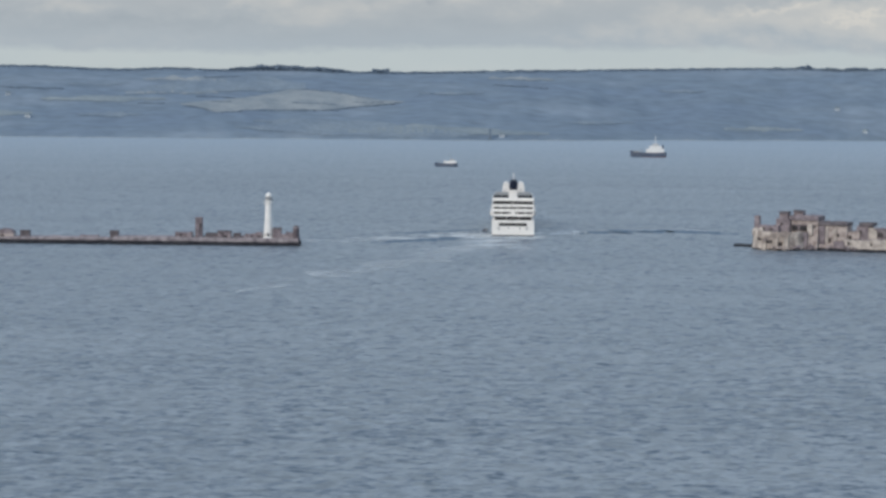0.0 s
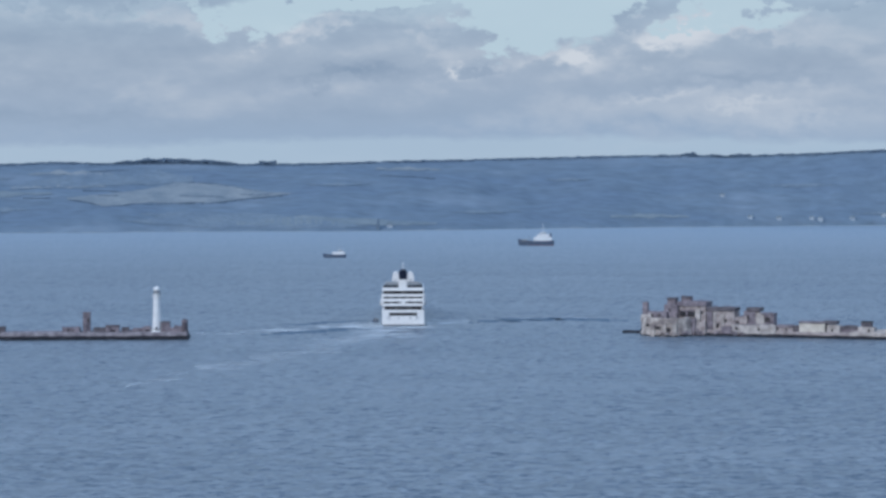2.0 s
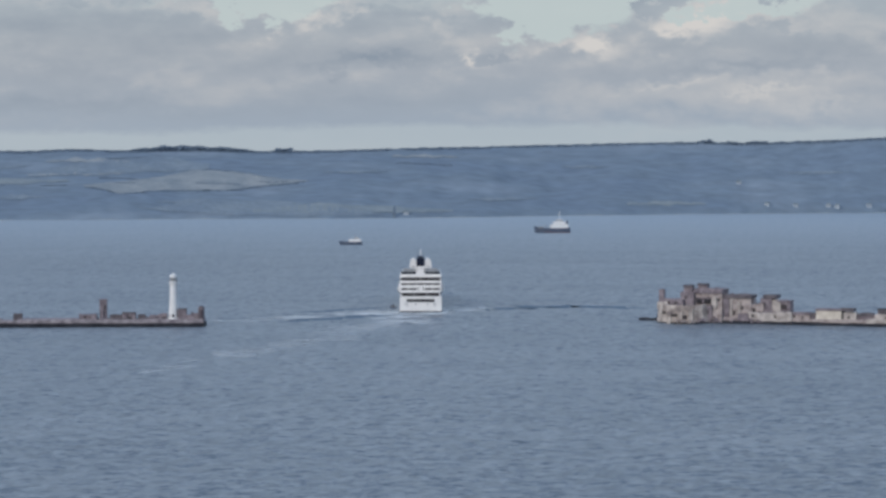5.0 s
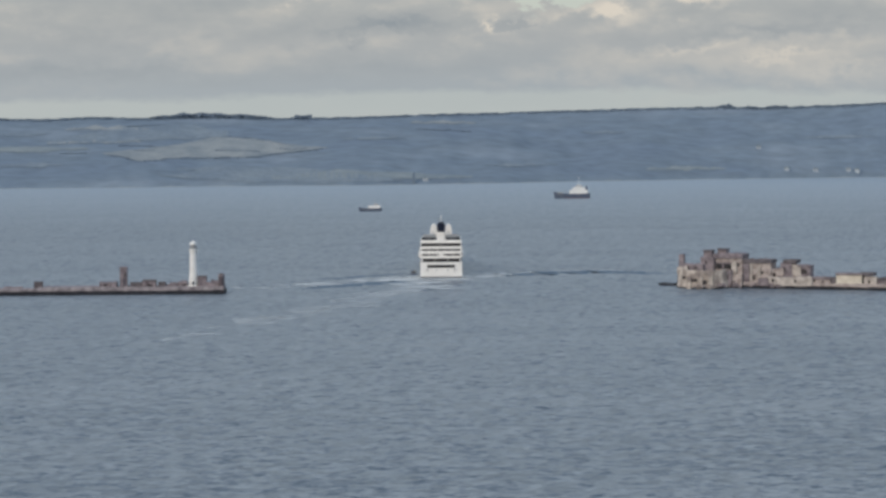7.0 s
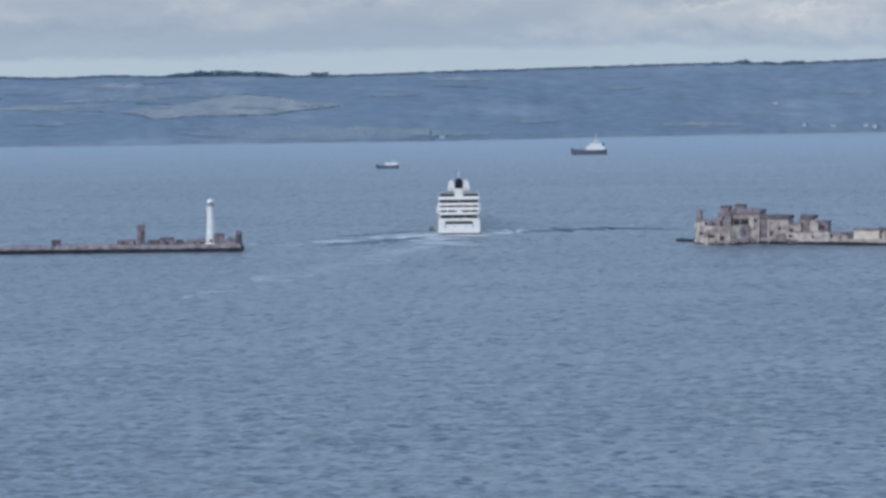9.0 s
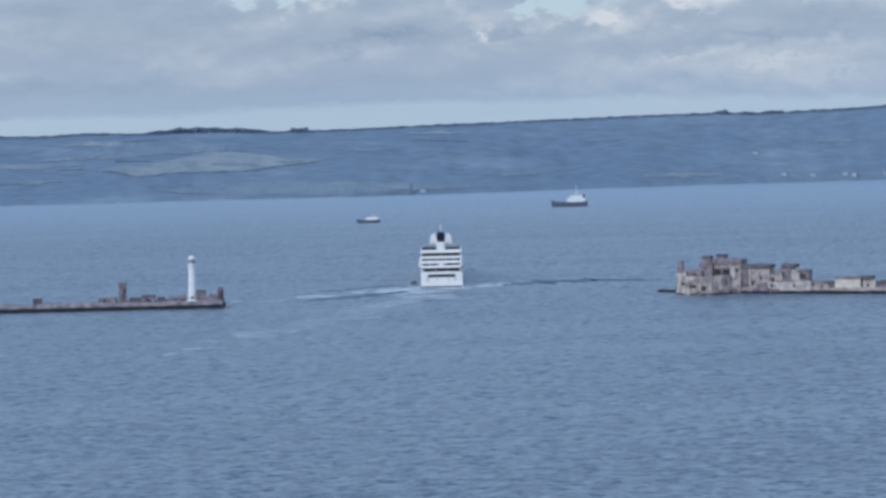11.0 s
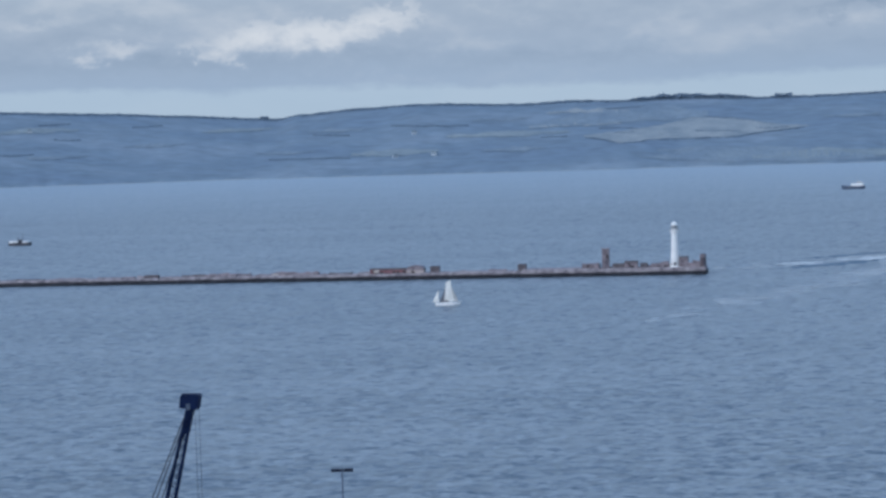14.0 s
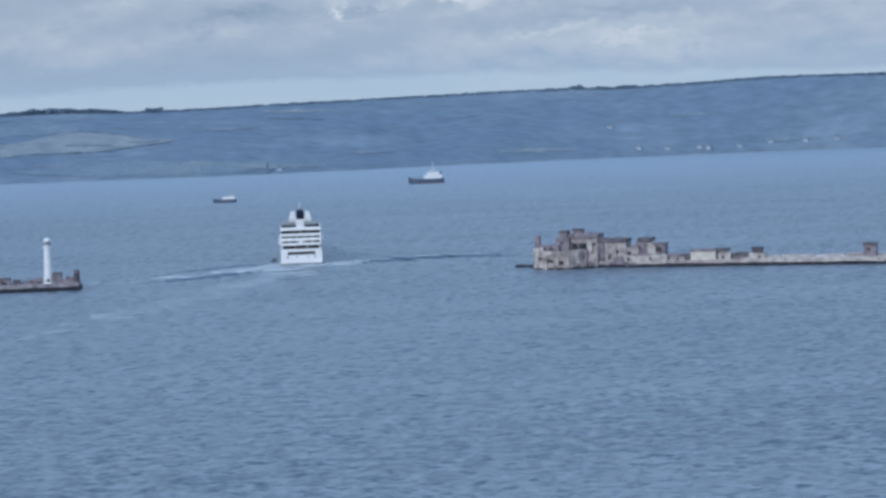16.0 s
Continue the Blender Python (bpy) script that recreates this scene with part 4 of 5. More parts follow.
def build_fort():
    f = thing("ruined_fort", EAST_END, "ruined limestone fort of stepped blocks round a circular bastion", "fort", turn=EAST_TURN)
    cx, cy, r = 22.0, 2.1, 16.6
    base = part("bastion", drum(cx, cy, r, -2, 11.2, 1.0, worn=0.9), "bastion", f, "pale weathered round bastion wall")
    part("footing", drum(cx, cy, r + 0.9, -3, 0.75, 2.0, thick=3, worn=0.4), "weed", base, "dark weed-covered stone footing")
    part("terrace", lathe([(r - 1.0, 8.0), (r - 1.0, 9.8)], 40, x=cx, y=cy), "drab", base)
    for k, (ang, z, w, h) in enumerate(((205, 3.6, 0.6, 0.9), (236, 6.6, 1.6, 0.7), (262, 5.2, 2.2, 0.9), (284, 4.0, 1.7, 1.3))):
        a = radians(ang)
        m = Matrix.Translation((cx + (r - 0.1) * math.cos(a), cy + (r - 0.1) * math.sin(a), z)) @ pose(0, 0, 0, 0, 0, ang + 90)
        bm = prism([(-w, -h), (w, -h), (w, h * 0.5), (w * 0.6, h), (-w * 0.6, h), (-w, h * 0.5)], -0.75, 0.5)
        bm.transform(m)
        part("embrasure", bm, "shade", base)
    for k, ang in enumerate((252, 276, 296)):
        a = radians(ang)
        bm = wall_run(-1.4 - 0.3 * (k % 2), 1.4, 0.9, -1.3, 0.6, -6, 2.2 + k % 3, k + 40.0, 0.3, 0.4)
        bm.transform(Matrix.Translation((cx + r * math.cos(a), cy + r * math.sin(a), 5.0)) @ pose(0, 0, 0, 0, 0, ang + 90))
        part("buttress", bm, "bastion", base)
    masonry(f, "lookout", 7.0, 10.2, -4, -1, 9.5, 20.4, "drab", "slim dark lookout post", worn=0.2)
    masonry(f, "upper_wall", 9.6, 22.6, -5, 2, 9.0, 14.6, "drab", "dark upper wall above the bastion", worn=0.9, openings=((13.5, 12.4, 0.7, 0.9), (18.6, 12.2, 0.9, 0.8)))
    masonry(f, "upper_wall", 6.5, 13.0, -6, 0, 8.5, 12.6, "pale", worn=0.8)
    masonry(f, "rampart", 19.9, 28.6, -1, 9, 8.5, 18.6, "drab", "mauve stone rampart stepping up to the keep", worn=0.7, openings=((23.5, 15.4, 0.7, 1.0),))
    masonry(f, "turret", 21.4, 26.8, 1, 6, 18.2, 22.3, "drab", "dark square turret", roof=0.8, lip=0.15, worn=0.3)
    keep = masonry(f, "keep", 27.6, 45.9, 1.2, 16, 0.5, 18.3, "stone", "tall brown stone keep", roof=2.4, roof_mat="drab", lip=0.1, worn=0.4, openings=((32.0, 7.2, 1.1, 1.5), (42.6, 6.2, 0.8, 1.6), (43.6, 14.2, 0.6, 0.9)))
    part("gallery_opening", box(29.6, 38.9, 0.2, 1.6, 11.7, 14.7, bevel=0.25), "dark", keep, "gun gallery opening, dark block for its shade")
    part("lintel", box(29.0, 39.4, 0.3, 1.4, 14.8, 15.6, bevel=0.15), "drab", keep)
    part("pier", box(39.4, 42.7, -0.4, 1.5, 8.4, 16.0, bevel=0.3), "pale", keep, "pale stone pier")
    part("pier", box(33.4, 34.6, 0.1, 1.5, 11.4, 14.9, bevel=0.2), "drab", keep)
    masonry(f, "keep_wing", 30.0, 40.2, -3.2, 1.5, 0.5, 10.4, "drab", "dark ruined wing under the keep", worn=1.0, openings=((33.0, 5.0, 1.3, 1.4), (37.4, 6.6, 0.9, 1.2)))
    masonry(f, "keep_wing", 40.0, 46.4, -1.6, 1.6, 0.5, 8.6, "stone", worn=0.9)
    masonry(f, "turret", 29.2, 35.0, 5, 11, 19.6, 23.2, "drab", "square mauve turret on the keep", roof=0.7, lip=0.1, worn=0.3)
    masonry(f, "roof_house", 35.0, 46.4, 5, 12, 19.4, 20.9, "drab", worn=0.4)
    barrack = masonry(f, "barrack", 45.4, 63.6, 2.4, 15, 0.5, 15.8, "stone", "brown stone barrack with a long dark roof", roof=1.7, lip=0.35, worn=0.3, openings=((53.0, 6.4, 0.7, 1.3), (58.2, 9.4, 0.6, 1.0), (60.6, 4.8, 0.9, 1.3)))
    part("pilaster", box(46.2, 50.2, 1.3, 3.2, 1.0, 15.0, bevel=0.25), "drab", barrack, "mauve stone pilaster")
    part("pilaster", box(50.6, 52.0, 1.5, 3.2, 1.0, 15.2, bevel=0.25), "pale", barrack)
    part("pilaster", box(54.8, 57.4, 1.6, 3.2, 1.0, 13.4, bevel=0.25), "pale", barrack)
    masonry(f, "curtain", 62.8, 71.2, 3.6, 14, 0.5, 12.2, "stone", "weathered curtain wall", worn=0.9, openings=((65.4, 8.4, 0.8, 1.2), (68.6, 6.0, 0.7, 1.0)))
    casemate = masonry(f, "casemate", 69.0, 76.2, 4.4, 14, 0.5, 15.6, "drab", "dark mauve casemate with a flat roof", worn=0.3, openings=((71.4, 11.8, 0.7, 1.2),))
    part("roof", box(70.6, 79.3, 3.8, 14.2, 15.3, 17.6, bevel=0.2), "slate", casemate, "dark weathered roof")
    masonry(f, "gable_wall", 75.3, 81.5, 4.6, 13, 0.5, 14.6, "pale", "pale gable wall", worn=0.6)
    masonry(f, "casemate", 80.0, 87.6, 4.8, 13, 0.5, 13.8, "drab", "dark casemate with a wide opening", roof=0.6, roof_mat="drab", lip=0.2, worn=0.4, openings=((83.6, 10.4, 1.9, 1.5),))
    masonry(f, "front_wall", 61.4, 89.8, -0.3, 2.2, 0.5, 7.3, "pale", "long pale front wall", worn=0.7, openings=((65.5, 4.9, 0.8, 0.9), (79.5, 4.6, 0.6, 0.8)))
    masonry(f, "front_wall", 56.0, 63.0, -0.6, 2.2, 0.5, 6.0, "drab", "dark low front wall", worn=0.8)
    m = Matrix.Translation(EAST_END) @ pose(0, 0, 0, 0, 0, EAST_TURN)
    rng = random.Random(77)
    loose = []
    for x0, x1, y, z in ((10, 20, -4.6, 14.5), (20, 27, -0.6, 18.6), (28, 45, 2.0, 20.7), (46, 63, 3.4, 17.5), (63, 70, 4.4, 12.2), (76, 81, 5.2, 14.6), (81, 87, 5.4, 14.4), (62, 89, 0.5, 7.3)):
        for _ in range(int((x1 - x0) * 0.9)):
            loose.append(((rng.uniform(x0, x1), y + rng.uniform(-0.4, 2.5), z + rng.uniform(-0.3, 0.2)), rng.uniform(0.35, 0.95)))
    o = lumps("loose_stone", loose, "drab", rng, 0.7, 0.45)
    o.matrix_basis = m
    tagged(o, "loose weathered stones along the fort's broken tops", "rocks", kind="stuff")
    for hx, hy, w, h in ((27, -15.5, 5, 1.6), (36, -10.5, 4, 2.2), (42, -2.5, 4, 2.6), (53, 0.6, 6, 2.0), (67, -1.2, 5, 1.6)):
        rr = random.Random(hx)
        heap = [((hx + rr.gauss(0, w * 0.5), hy + rr.uniform(-1.2, 1.2), 0.9 + abs(rr.gauss(0, h * 0.5))), rr.uniform(0.5, 1.3)) for _ in range(26)]
        o = lumps("stone_heap", heap, rr.choice(("stone", "drab", "drab")), rr, 0.75, 0.45)
        o.matrix_basis = m
        tagged(o, "heap of fallen stones against the fort wall", "rocks", "heaps at the fort", "stuff")


def build_east_sheds():
    def shed(name, label, category):
        return thing(name, EAST_END, label, category, turn=EAST_TURN)

    t = shed("stone_store", "low stone store with a drab roof beside the fort", "building")
    masonry(t, "wall", 87.9, 100.6, 1.4, 9, 3.0, 6.2, "stone", worn=0.3, openings=((91.0, 4.9, 0.5, 0.7), (96.2, 4.9, 0.5, 0.7)))
    part("roof", prism([(87.6, 6.0), (100.9, 6.0), (99.6, 7.5), (89.4, 7.5)], 1.0, 9.4), "drab", t, "drab pitched roof")
    part("end_wall", box(100.7, 104.0, 2.2, 9, 3.0, 7.3, bevel=0.15), "slate", t, "dark end wall")
    t = shed("white_shed", "pale plain shed with dark flat roof", "shed")
    masonry(t, "wall", 104.3, 119.9, 1.4, 9, 3.0, 8.9, "cream", "plain cream wall", worn=0.1)
    part("roof", box(103.9, 120.2, 0.9, 9.4, 8.8, 10.0, bevel=0.1), "drab", t, "dark flat roof")
    t = shed("lean_to", "pale lean-to with a darker roof beside the cream shed", "shed")
    masonry(t, "wall", 121.0, 128.7, 2.6, 9, 3.0, 8.0, "pale", worn=0.2, openings=((124.2, 4.9, 0.6, 0.9),))
    part("roof", box(118.4, 127.2, 2.0, 9.3, 8.6, 10.5, bevel=0.12), "slate", t, "dark flat roof")
    part("passage", box(119.9, 121.0, 2.8, 8.8, 3.0, 8.7), "dark", t, "slit between sheds, filled dark for its shade")
    t = shed("round_shed", "dark shed with rounded roof on the breakwater", "shed")
    part("wall", box(128.2, 140.0, 4, 10, 3.0, 5.6, bevel=0.1), "drab", t)
    part("roof", prism([(134.1 + 6.3 * math.cos(math.pi * i / 12), 5.5 + 2.4 * math.sin(math.pi * i / 12)) for i in range(13)], 3.7, 10.3), "slate", t, "dark rounded roof")
    t = shed("gate_house", "pale gate house with a dark hut on top", "building")
    masonry(t, "wall", 139.9, 149.6, 2.4, 9, 3.0, 7.4, "pale", worn=0.5, openings=((146.6, 5.2, 0.6, 0.8),))
    part("hut", box(141.4, 147.8, 3.4, 8.4, 7.0, 10.0, bevel=0.15), "slate", t, "small dark hut")
    part("roof", box(141.1, 148.1, 3.1, 8.7, 9.9, 10.5, bevel=0.1), "dark", t)
    t = shed("watch_tower", "square grey stone watch tower on the breakwater", "tower")
    masonry(t, "wall", 209.3, 216.8, 2.6, 9, 3.4, 11.6, "drab", worn=0.2, openings=((212.6, 8.4, 0.5, 0.8),))
    part("roof", box(209.0, 217.1, 1.9, 9.3, 11.4, 12.4, bevel=0.12), "slate", t, "dark flat roof")


build_fort()
build_east_sheds()


# ---------------------------------------------------------------- vessels
def hull_mesh(length, beam, depth, sheer=1.0, draft=1.5, stern=0.85, rake=0.1, n=24, lift=0.3):
    """A ship's hull along +y, bow at +y, waterline at z 0, with raked bow and rounded bilge."""
    bm = bmesh.new()
    rings = []
    for i in range(n + 1):
        t = i / n
        w = 1.0
        if t < 0.18:
            w = stern + (1 - stern) * math.sin(t / 0.18 * math.pi / 2)
        if t > 0.66:
            w = max(0.02, math.cos((t - 0.66) / 0.34 * math.pi / 2) ** 0.8)
        top = depth + sheer * max(0, (t - 0.55) / 0.45) ** 2 + lift * sheer * max(0, (0.2 - t) / 0.2)
        half = beam / 2 * w
        y = length * (t - 0.5)
        ring = []
        for k in range(9):
            s = k / 8
            z = -draft + (top + draft) * s
            fl = min(1, 0.55 + 1.3 * s) if s < 0.35 else 1.0
            yy = y + rake * length * max(0, t - 0.7) * (s - 0.5) * 0.9
            ring.append((half * fl * (0.86 + 0.14 * s if t > 0.66 else 1), yy, z))
        rings.append([bm.verts.new(p) for p in ring] + [bm.verts.new((-p[0], p[1], p[2])) for p in reversed(ring)])
    for a, b in zip(rings, rings[1:]):
        m = len(a)
        for k in range(m):
            bm.faces.new((a[k], b[k], b[(k + 1) % m], a[(k + 1) % m]))
    bm.faces.new(rings[0]), bm.faces.new(rings[-1][::-1])
    bmesh.ops.recalc_face_normals(bm, faces=bm.faces)
    return bm


def build_cruise_ship():
    s = thing("cruise_ship", (0, 0, 0), "large white cruise ship with dark funnel sailing away", "ship")
    L = 226.0
    # origin at the transom's foot; the ship points along +y
    bm = hull_mesh(L, 28.4, 10.4, 4, 5, 0.97, 0.12, 40, 0.0)
    bmesh.ops.translate(bm, verts=bm.verts, vec=(0, L / 2, 0))
    hull = part("hull", bm, "hull_white", s)
    part("boot_topping", box(-13.75, 13.75, -0.12, 1.5, -2, 0.9), "hull_dark", hull, "dark band at the waterline")
    part("mooring_slot", box(-9.2, 9.2, -0.16, 1.0, 6.7, 8.8, bevel=0.25), "dark", hull, "mooring deck opening, dark block for its shade")
    for x in (-8.8, 8.8):
        part("rust_streak", box(x - 0.16, x + 0.16, -0.17, 0.4, 3.9, 6.8), "steel", hull, "grey run-off streak")
    for x in (-9.6, -3.0, 4.6, 9.6):
        part("fairlead", box(x - 0.5, x + 0.5, -0.18, 0.6, 4.9, 5.8, bevel=0.1), "steel", hull)
    # stern terraces: each deck is a white slab, a dark recess with posts, and a rail
    decks = [(10.4, 13.9, 12.7, 0.0, 12.9), (13.9, 17.1, 13.4, 1.2, 11.0), (17.1, 20.4, 13.5, 2.4, 11.6), (20.4, 23.7, 13.5, 3.6, 11.9)]
    for i, (z0, z1, w, y, rec) in enumerate(decks):
        d = part("deck", box(-w - 0.35, w + 0.35, y, L * (0.86, 0.8, 0.6, 0.36)[i], z0 + (2.55, 2.0, 2.0, 2.45)[i], z1 + 0.02, bevel=0.12), "hull_white", s)
        part("deck_edge", box(-w - 0.35, w + 0.35, y - 0.25, y + 0.4, z0 + (0.0 if i else 0.02), z0 + (0.25, 0.75, 0.75, 0.4)[i], bevel=0.08), "hull_white", d)
        part("recess", box(-w, w, y + 1.5, L * (0.85, 0.79, 0.59, 0.35)[i], z0, z0 + 2.6), "dark", d, "terrace recess wall coloured dark for its shade")
        n = (4, 6, 6, 3)[i]
        for k in range(n):
            x = -w + 0.35 + (2 * w - 0.7) * k / (n - 1)
            wid = (0.3, 0.5, 0.5, 0.3)[i] * (1.6 if k in (0, n - 1) else 1.0)
            part("pillar", box(x - wid / 2, x + wid / 2, y + 0.35, y + 1.6, z0 + 0.3, z0 + 2.3), "hull_white", d)
        if i == 1:
            part("balcony_wall", box(-1.6, 1.6, y + 0.2, y + 2.2, z0 + 0.4, z0 + 2.1), "hull_white", d)
        # side balconies
        for side in (-1, 1):
            bm = bmesh.new()
            for k in range((22, 20, 15, 8)[i]):
                y0 = y + 8 + k * 7.6
                box(side * (w + 0.42) - 0.12, side * (w + 0.42) + 0.12, y0, y0 + 6.4, z0 + 2.0, z1 - 0.35, bm)
            part("balcony_row", bm, "glass", d)
    # top deck
    top = part("top_deck", box(-13.2, 13.2, 5.6, L * 0.35, 23.72, 24.9, bevel=0.15), "hull_white", s, "white sun deck edge")
    part("screen", box(-12.9, -3.0, 6.2, 6.5, 24.5, 26.6), "glass", top, "dark glass wind screen")
    part("screen", box(3.0, 12.6, 6.2, 6.5, 24.5, 26.6), "glass", top, "dark glass wind screen")
    part("screen", box(-13.0, -12.7, 6.6, 70, 24.5, 25.9), "glass", top, "dark glass wind screen")
    part("screen", box(12.5, 12.8, 6.6, 70, 24.5, 25.9), "glass", top, "dark glass wind screen")
    for x0, x1 in ((-11.4, -3.2), (3.2, 11.2)):
        part("plant_house", box(x0, x1, 13, 22, 24.6, 28.3, bevel=0.3), "steel", top, "grey plant house beside the funnel")
    part("stair_house", box(-2.6, 2.2, 7.5, 14, 24.45, 27.2, bevel=0.2), "hull_white", top)
    part("deck_house", box(-7.2, 7.2, 46, 74, 24.45, 27.6, bevel=0.3), "hull_white", top)
    for x in (-11.2, -8.8, 9.0, 11.0):
        part("vent", box(x - 0.7, x + 0.7, 9, 12, 24.45, 26.9, bevel=0.2), "steel", top)
    for x, y in ((-10.8, 20), (10.6, 20), (-9.6, 30), (9.8, 30)):
        part("sun_shelter", box(x - 2.0, x + 2.0, y, y + 5, 26.2, 26.6, bevel=0.1), "navy", top)
        for dx in (-1.8, 1.8):
            part("shelter_post", bar((x + dx, y + 0.3, 24.4), (x + dx, y + 0.3, 26.3), 0.12), "steel", top)
    part("aerial", bar((-4.0, 50, 27), (-4.0, 50, 33.5), 0.12), "steel", s)
    part("aerial", bar((4.0, 50, 27), (4.0, 50, 33.5), 0.12), "steel", s)
    # funnel
    casing = part("funnel", prism([(-7.6, 24.4), (7.6, 24.4), (7.0, 28.2), (3.4, 29.8), (-3.4, 29.8), (-7.0, 28.2)], 27, 44), "hull_white", s, "white funnel casing")
    for k in (-1, 1):
        pod = [(k * 2.7, 27.5), (k * 7.4, 27.5), (k * 7.3, 30.2), (k * 6.9, 32.6), (k * 6.2, 33.9), (k * 5.2, 34.5), (k * 4.1, 34.4), (k * 3.2, 33.6), (k * 2.8, 32.0)]
        part("funnel_wing", prism(pod[::k], 26, 43), "hull_white", casing, "rounded white funnel wing")
        part("louvre", box(k * 5.1 - 1.2, k * 5.1 + 1.2, 25.9, 26.2, 29.0, 29.5), "steel", casing)
    part("stack", prism([(-2.6, 29.4), (2.6, 29.4), (2.7, 33.6), (1.9, 35.2), (-1.9, 35.2), (-2.7, 33.6)], 25.4, 42), "navy", casing, "dark navy exhaust stack")
    for x in (-1.1, 0.0, 1.1):
        part("exhaust_pipe", lathe([(0.42, 35.0), (0.42, 36.1), (0.34, 36.1)], 10, x=x, y=33), "navy", casing)
    part("collar", box(-2.5, 2.5, 25.2, 30, 25.2, 29.4, bevel=0.2), "hull_white", casing)
    mast = part("mast", bar((0, 60, 27), (0, 60, 39.5), 0.3), "white", s)
    part("yard", bar((-3.2, 60, 36.5), (3.2, 60, 36.5), 0.18), "steel", mast)
    part("radome", lathe([(0.3, 27.4), (1.5, 28.2), (1.7, 29.2), (1.2, 30.3), (0.3, 30.7)], 16, x=-5.5, y=56), "white", mast)
    for side in (-1, 1):
        for k in range(5):
            y0 = 45 + k * 20
            bm = hull_mesh(10, 3.4, 1.6, 0.4, 1.0, 0.6, 0.05, 10)
            bmesh.ops.translate(bm, verts=bm.verts, vec=(side * 13.9, y0, 12.3))
            part("lifeboat", bm, "hull_white", s)
    return s


SHIP = build_cruise_ship()


def build_wash():
    """Churned water that trails the ship's stern and travels with it."""
    w = thing("stern_wash", (0, 0, 0), "pale churned water close behind the ship's stern", "wake", kind="stuff")
    rng = random.Random(21)
    for k in range(16):
        bm = bmesh.new()
        y = -3 - 118 * rng.random() ** 1.3
        cx = rng.uniform(-20, 15) + y * 0.05
        lx, ly = rng.uniform(7, 15), rng.uniform(3, 9)
        n = 22
        ring = [(cx + lx * math.cos(2 * math.pi * i / n) * (1 + 0.35 * noise.noise((i * 0.9, k, 0))), y + ly * math.sin(2 * math.pi * i / n) * (1 + 0.5 * noise.noise((i * 0.7, k, 4)))) for i in range(n)]
        bm.faces.new([bm.verts.new((x, yy, 0.05 + k * 0.002)) for x, yy in ring])
        part("foam_sheet", bm, "churn", w)
    for x0, x1, y0, y1 in ((-16.5, 16.5, -7, 1.5), (-22, -13.5, -16, 24), (13.5, 21, -12, 20)):
        bm = bmesh.new()
        for k in range(70):
            cx, cy = rng.uniform(x0, x1), rng.uniform(y0, y1)
            r = rng.uniform(0.5, 1.7)
            bmesh.ops.create_circle(bm, cap_ends=True, segments=7, radius=r, matrix=Matrix.Translation((cx, cy, 0.08 + k * 0.0008)) @ Matrix.Diagonal((1.6, 1, 1, 1)))
        part("foam_patch", bm, "wash", w)
    return w


WASH = build_wash()


def streak(name, places, width, mat, label, seed):
    """A ragged strip of disturbed water through a few places on the sea, (bearing, distance)."""
    pts = [P(a, r) for a, r in places]
    bm = bmesh.new()
    prev = None
    n = 90
    for i in range(n + 1):
        t = i / n * (len(pts) - 1)
        k = min(int(t), len(pts) - 2)
        p = pts[k].lerp(pts[k + 1], t - k)
        way = (pts[k + 1] - pts[k]).normalized()
        side = Vector((-way.y, way.x, 0))
        fade = min(1, 4 * i / n, 4 * (1 - i / n)) * 0.85 + 0.15
        w = width * fade * (0.75 + 0.9 * abs(noise.noise((i * 0.21, seed, 0))))
        p = p + side * width * 0.6 * noise.noise((i * 0.13, seed, 7))
        row = [bm.verts.new((*(p + side * w / 2 * s).xy, 0.04)) for s in (-1, 1)]
        if prev:
            bm.faces.new((prev[0], row[0], row[1], prev[1]))
        prev = row
    bmesh.ops.recalc_face_normals(bm, faces=bm.faces)
    return tagged(new(name, mesh_of(name, bm, mat)), label, "wake", "wake of the ship", "stuff")


streak("wake", [(1.3, 1664), (0.8, 1648), (0.4, 1635), (0.1, 1626), (-0.3, 1616)], 42, "bright", "pale foaming wake close behind the ship", 10.0)
streak("wake", [(0.4, 1632), (-0.6, 1606), (-1.75, 1580), (-2.4, 1571), (-3.2, 1560)], 34, "streak", "pale foaming wake arm spreading from the ship", 1.0)
streak("wake", [(1.3, 1580), (0.9, 1530), (0.45, 1500), (-0.4, 1420), (-1.1, 1366), (-2.2, 1310), (-3.2, 1262), (-4.6, 1180)], 34, "faint", "faint older wake arm crossing the harbour water", 2.0)
streak("wake", [(-0.7, 1392), (-1.3, 1358), (-2.0, 1322), (-2.6, 1288)], 22, "faint", "broken pale streak on the older wake arm", 5.0)
streak("wake", [(1.5, 1548), (0.9, 1520), (0.3, 1500)], 22, "streak", "broken pale streak astern of the ship", 7.0)
streak("wake", [(2.0, 1684), (2.4, 1678), (2.9, 1674), (3.4, 1676)], 40, "bright", "pale foam beside the ship's quarter", 9.0)
streak("wake", [(3.2, 1690), (4.4, 1722), (5.6, 1722), (6.7, 1704)], 20, "faint", "pale thin wake arm spreading towards the fort", 3.0)
# flat strips that paint the wake's shaded troughs onto the sea
streak("wake_trough", [(1.05, 1632), (0.4, 1602), (-0.35, 1578), (-1.0, 1562), (-1.7, 1548)], 17, "wake_shade", "flat dark strip painting the shaded trough beside the wake", 14.0)
streak("wake_trough", [(0.9, 1698), (0.2, 1676), (-0.6, 1654), (-1.3, 1640)], 10, "wake_shade", "flat dark strip painting the shaded trough beside the wake", 15.0)
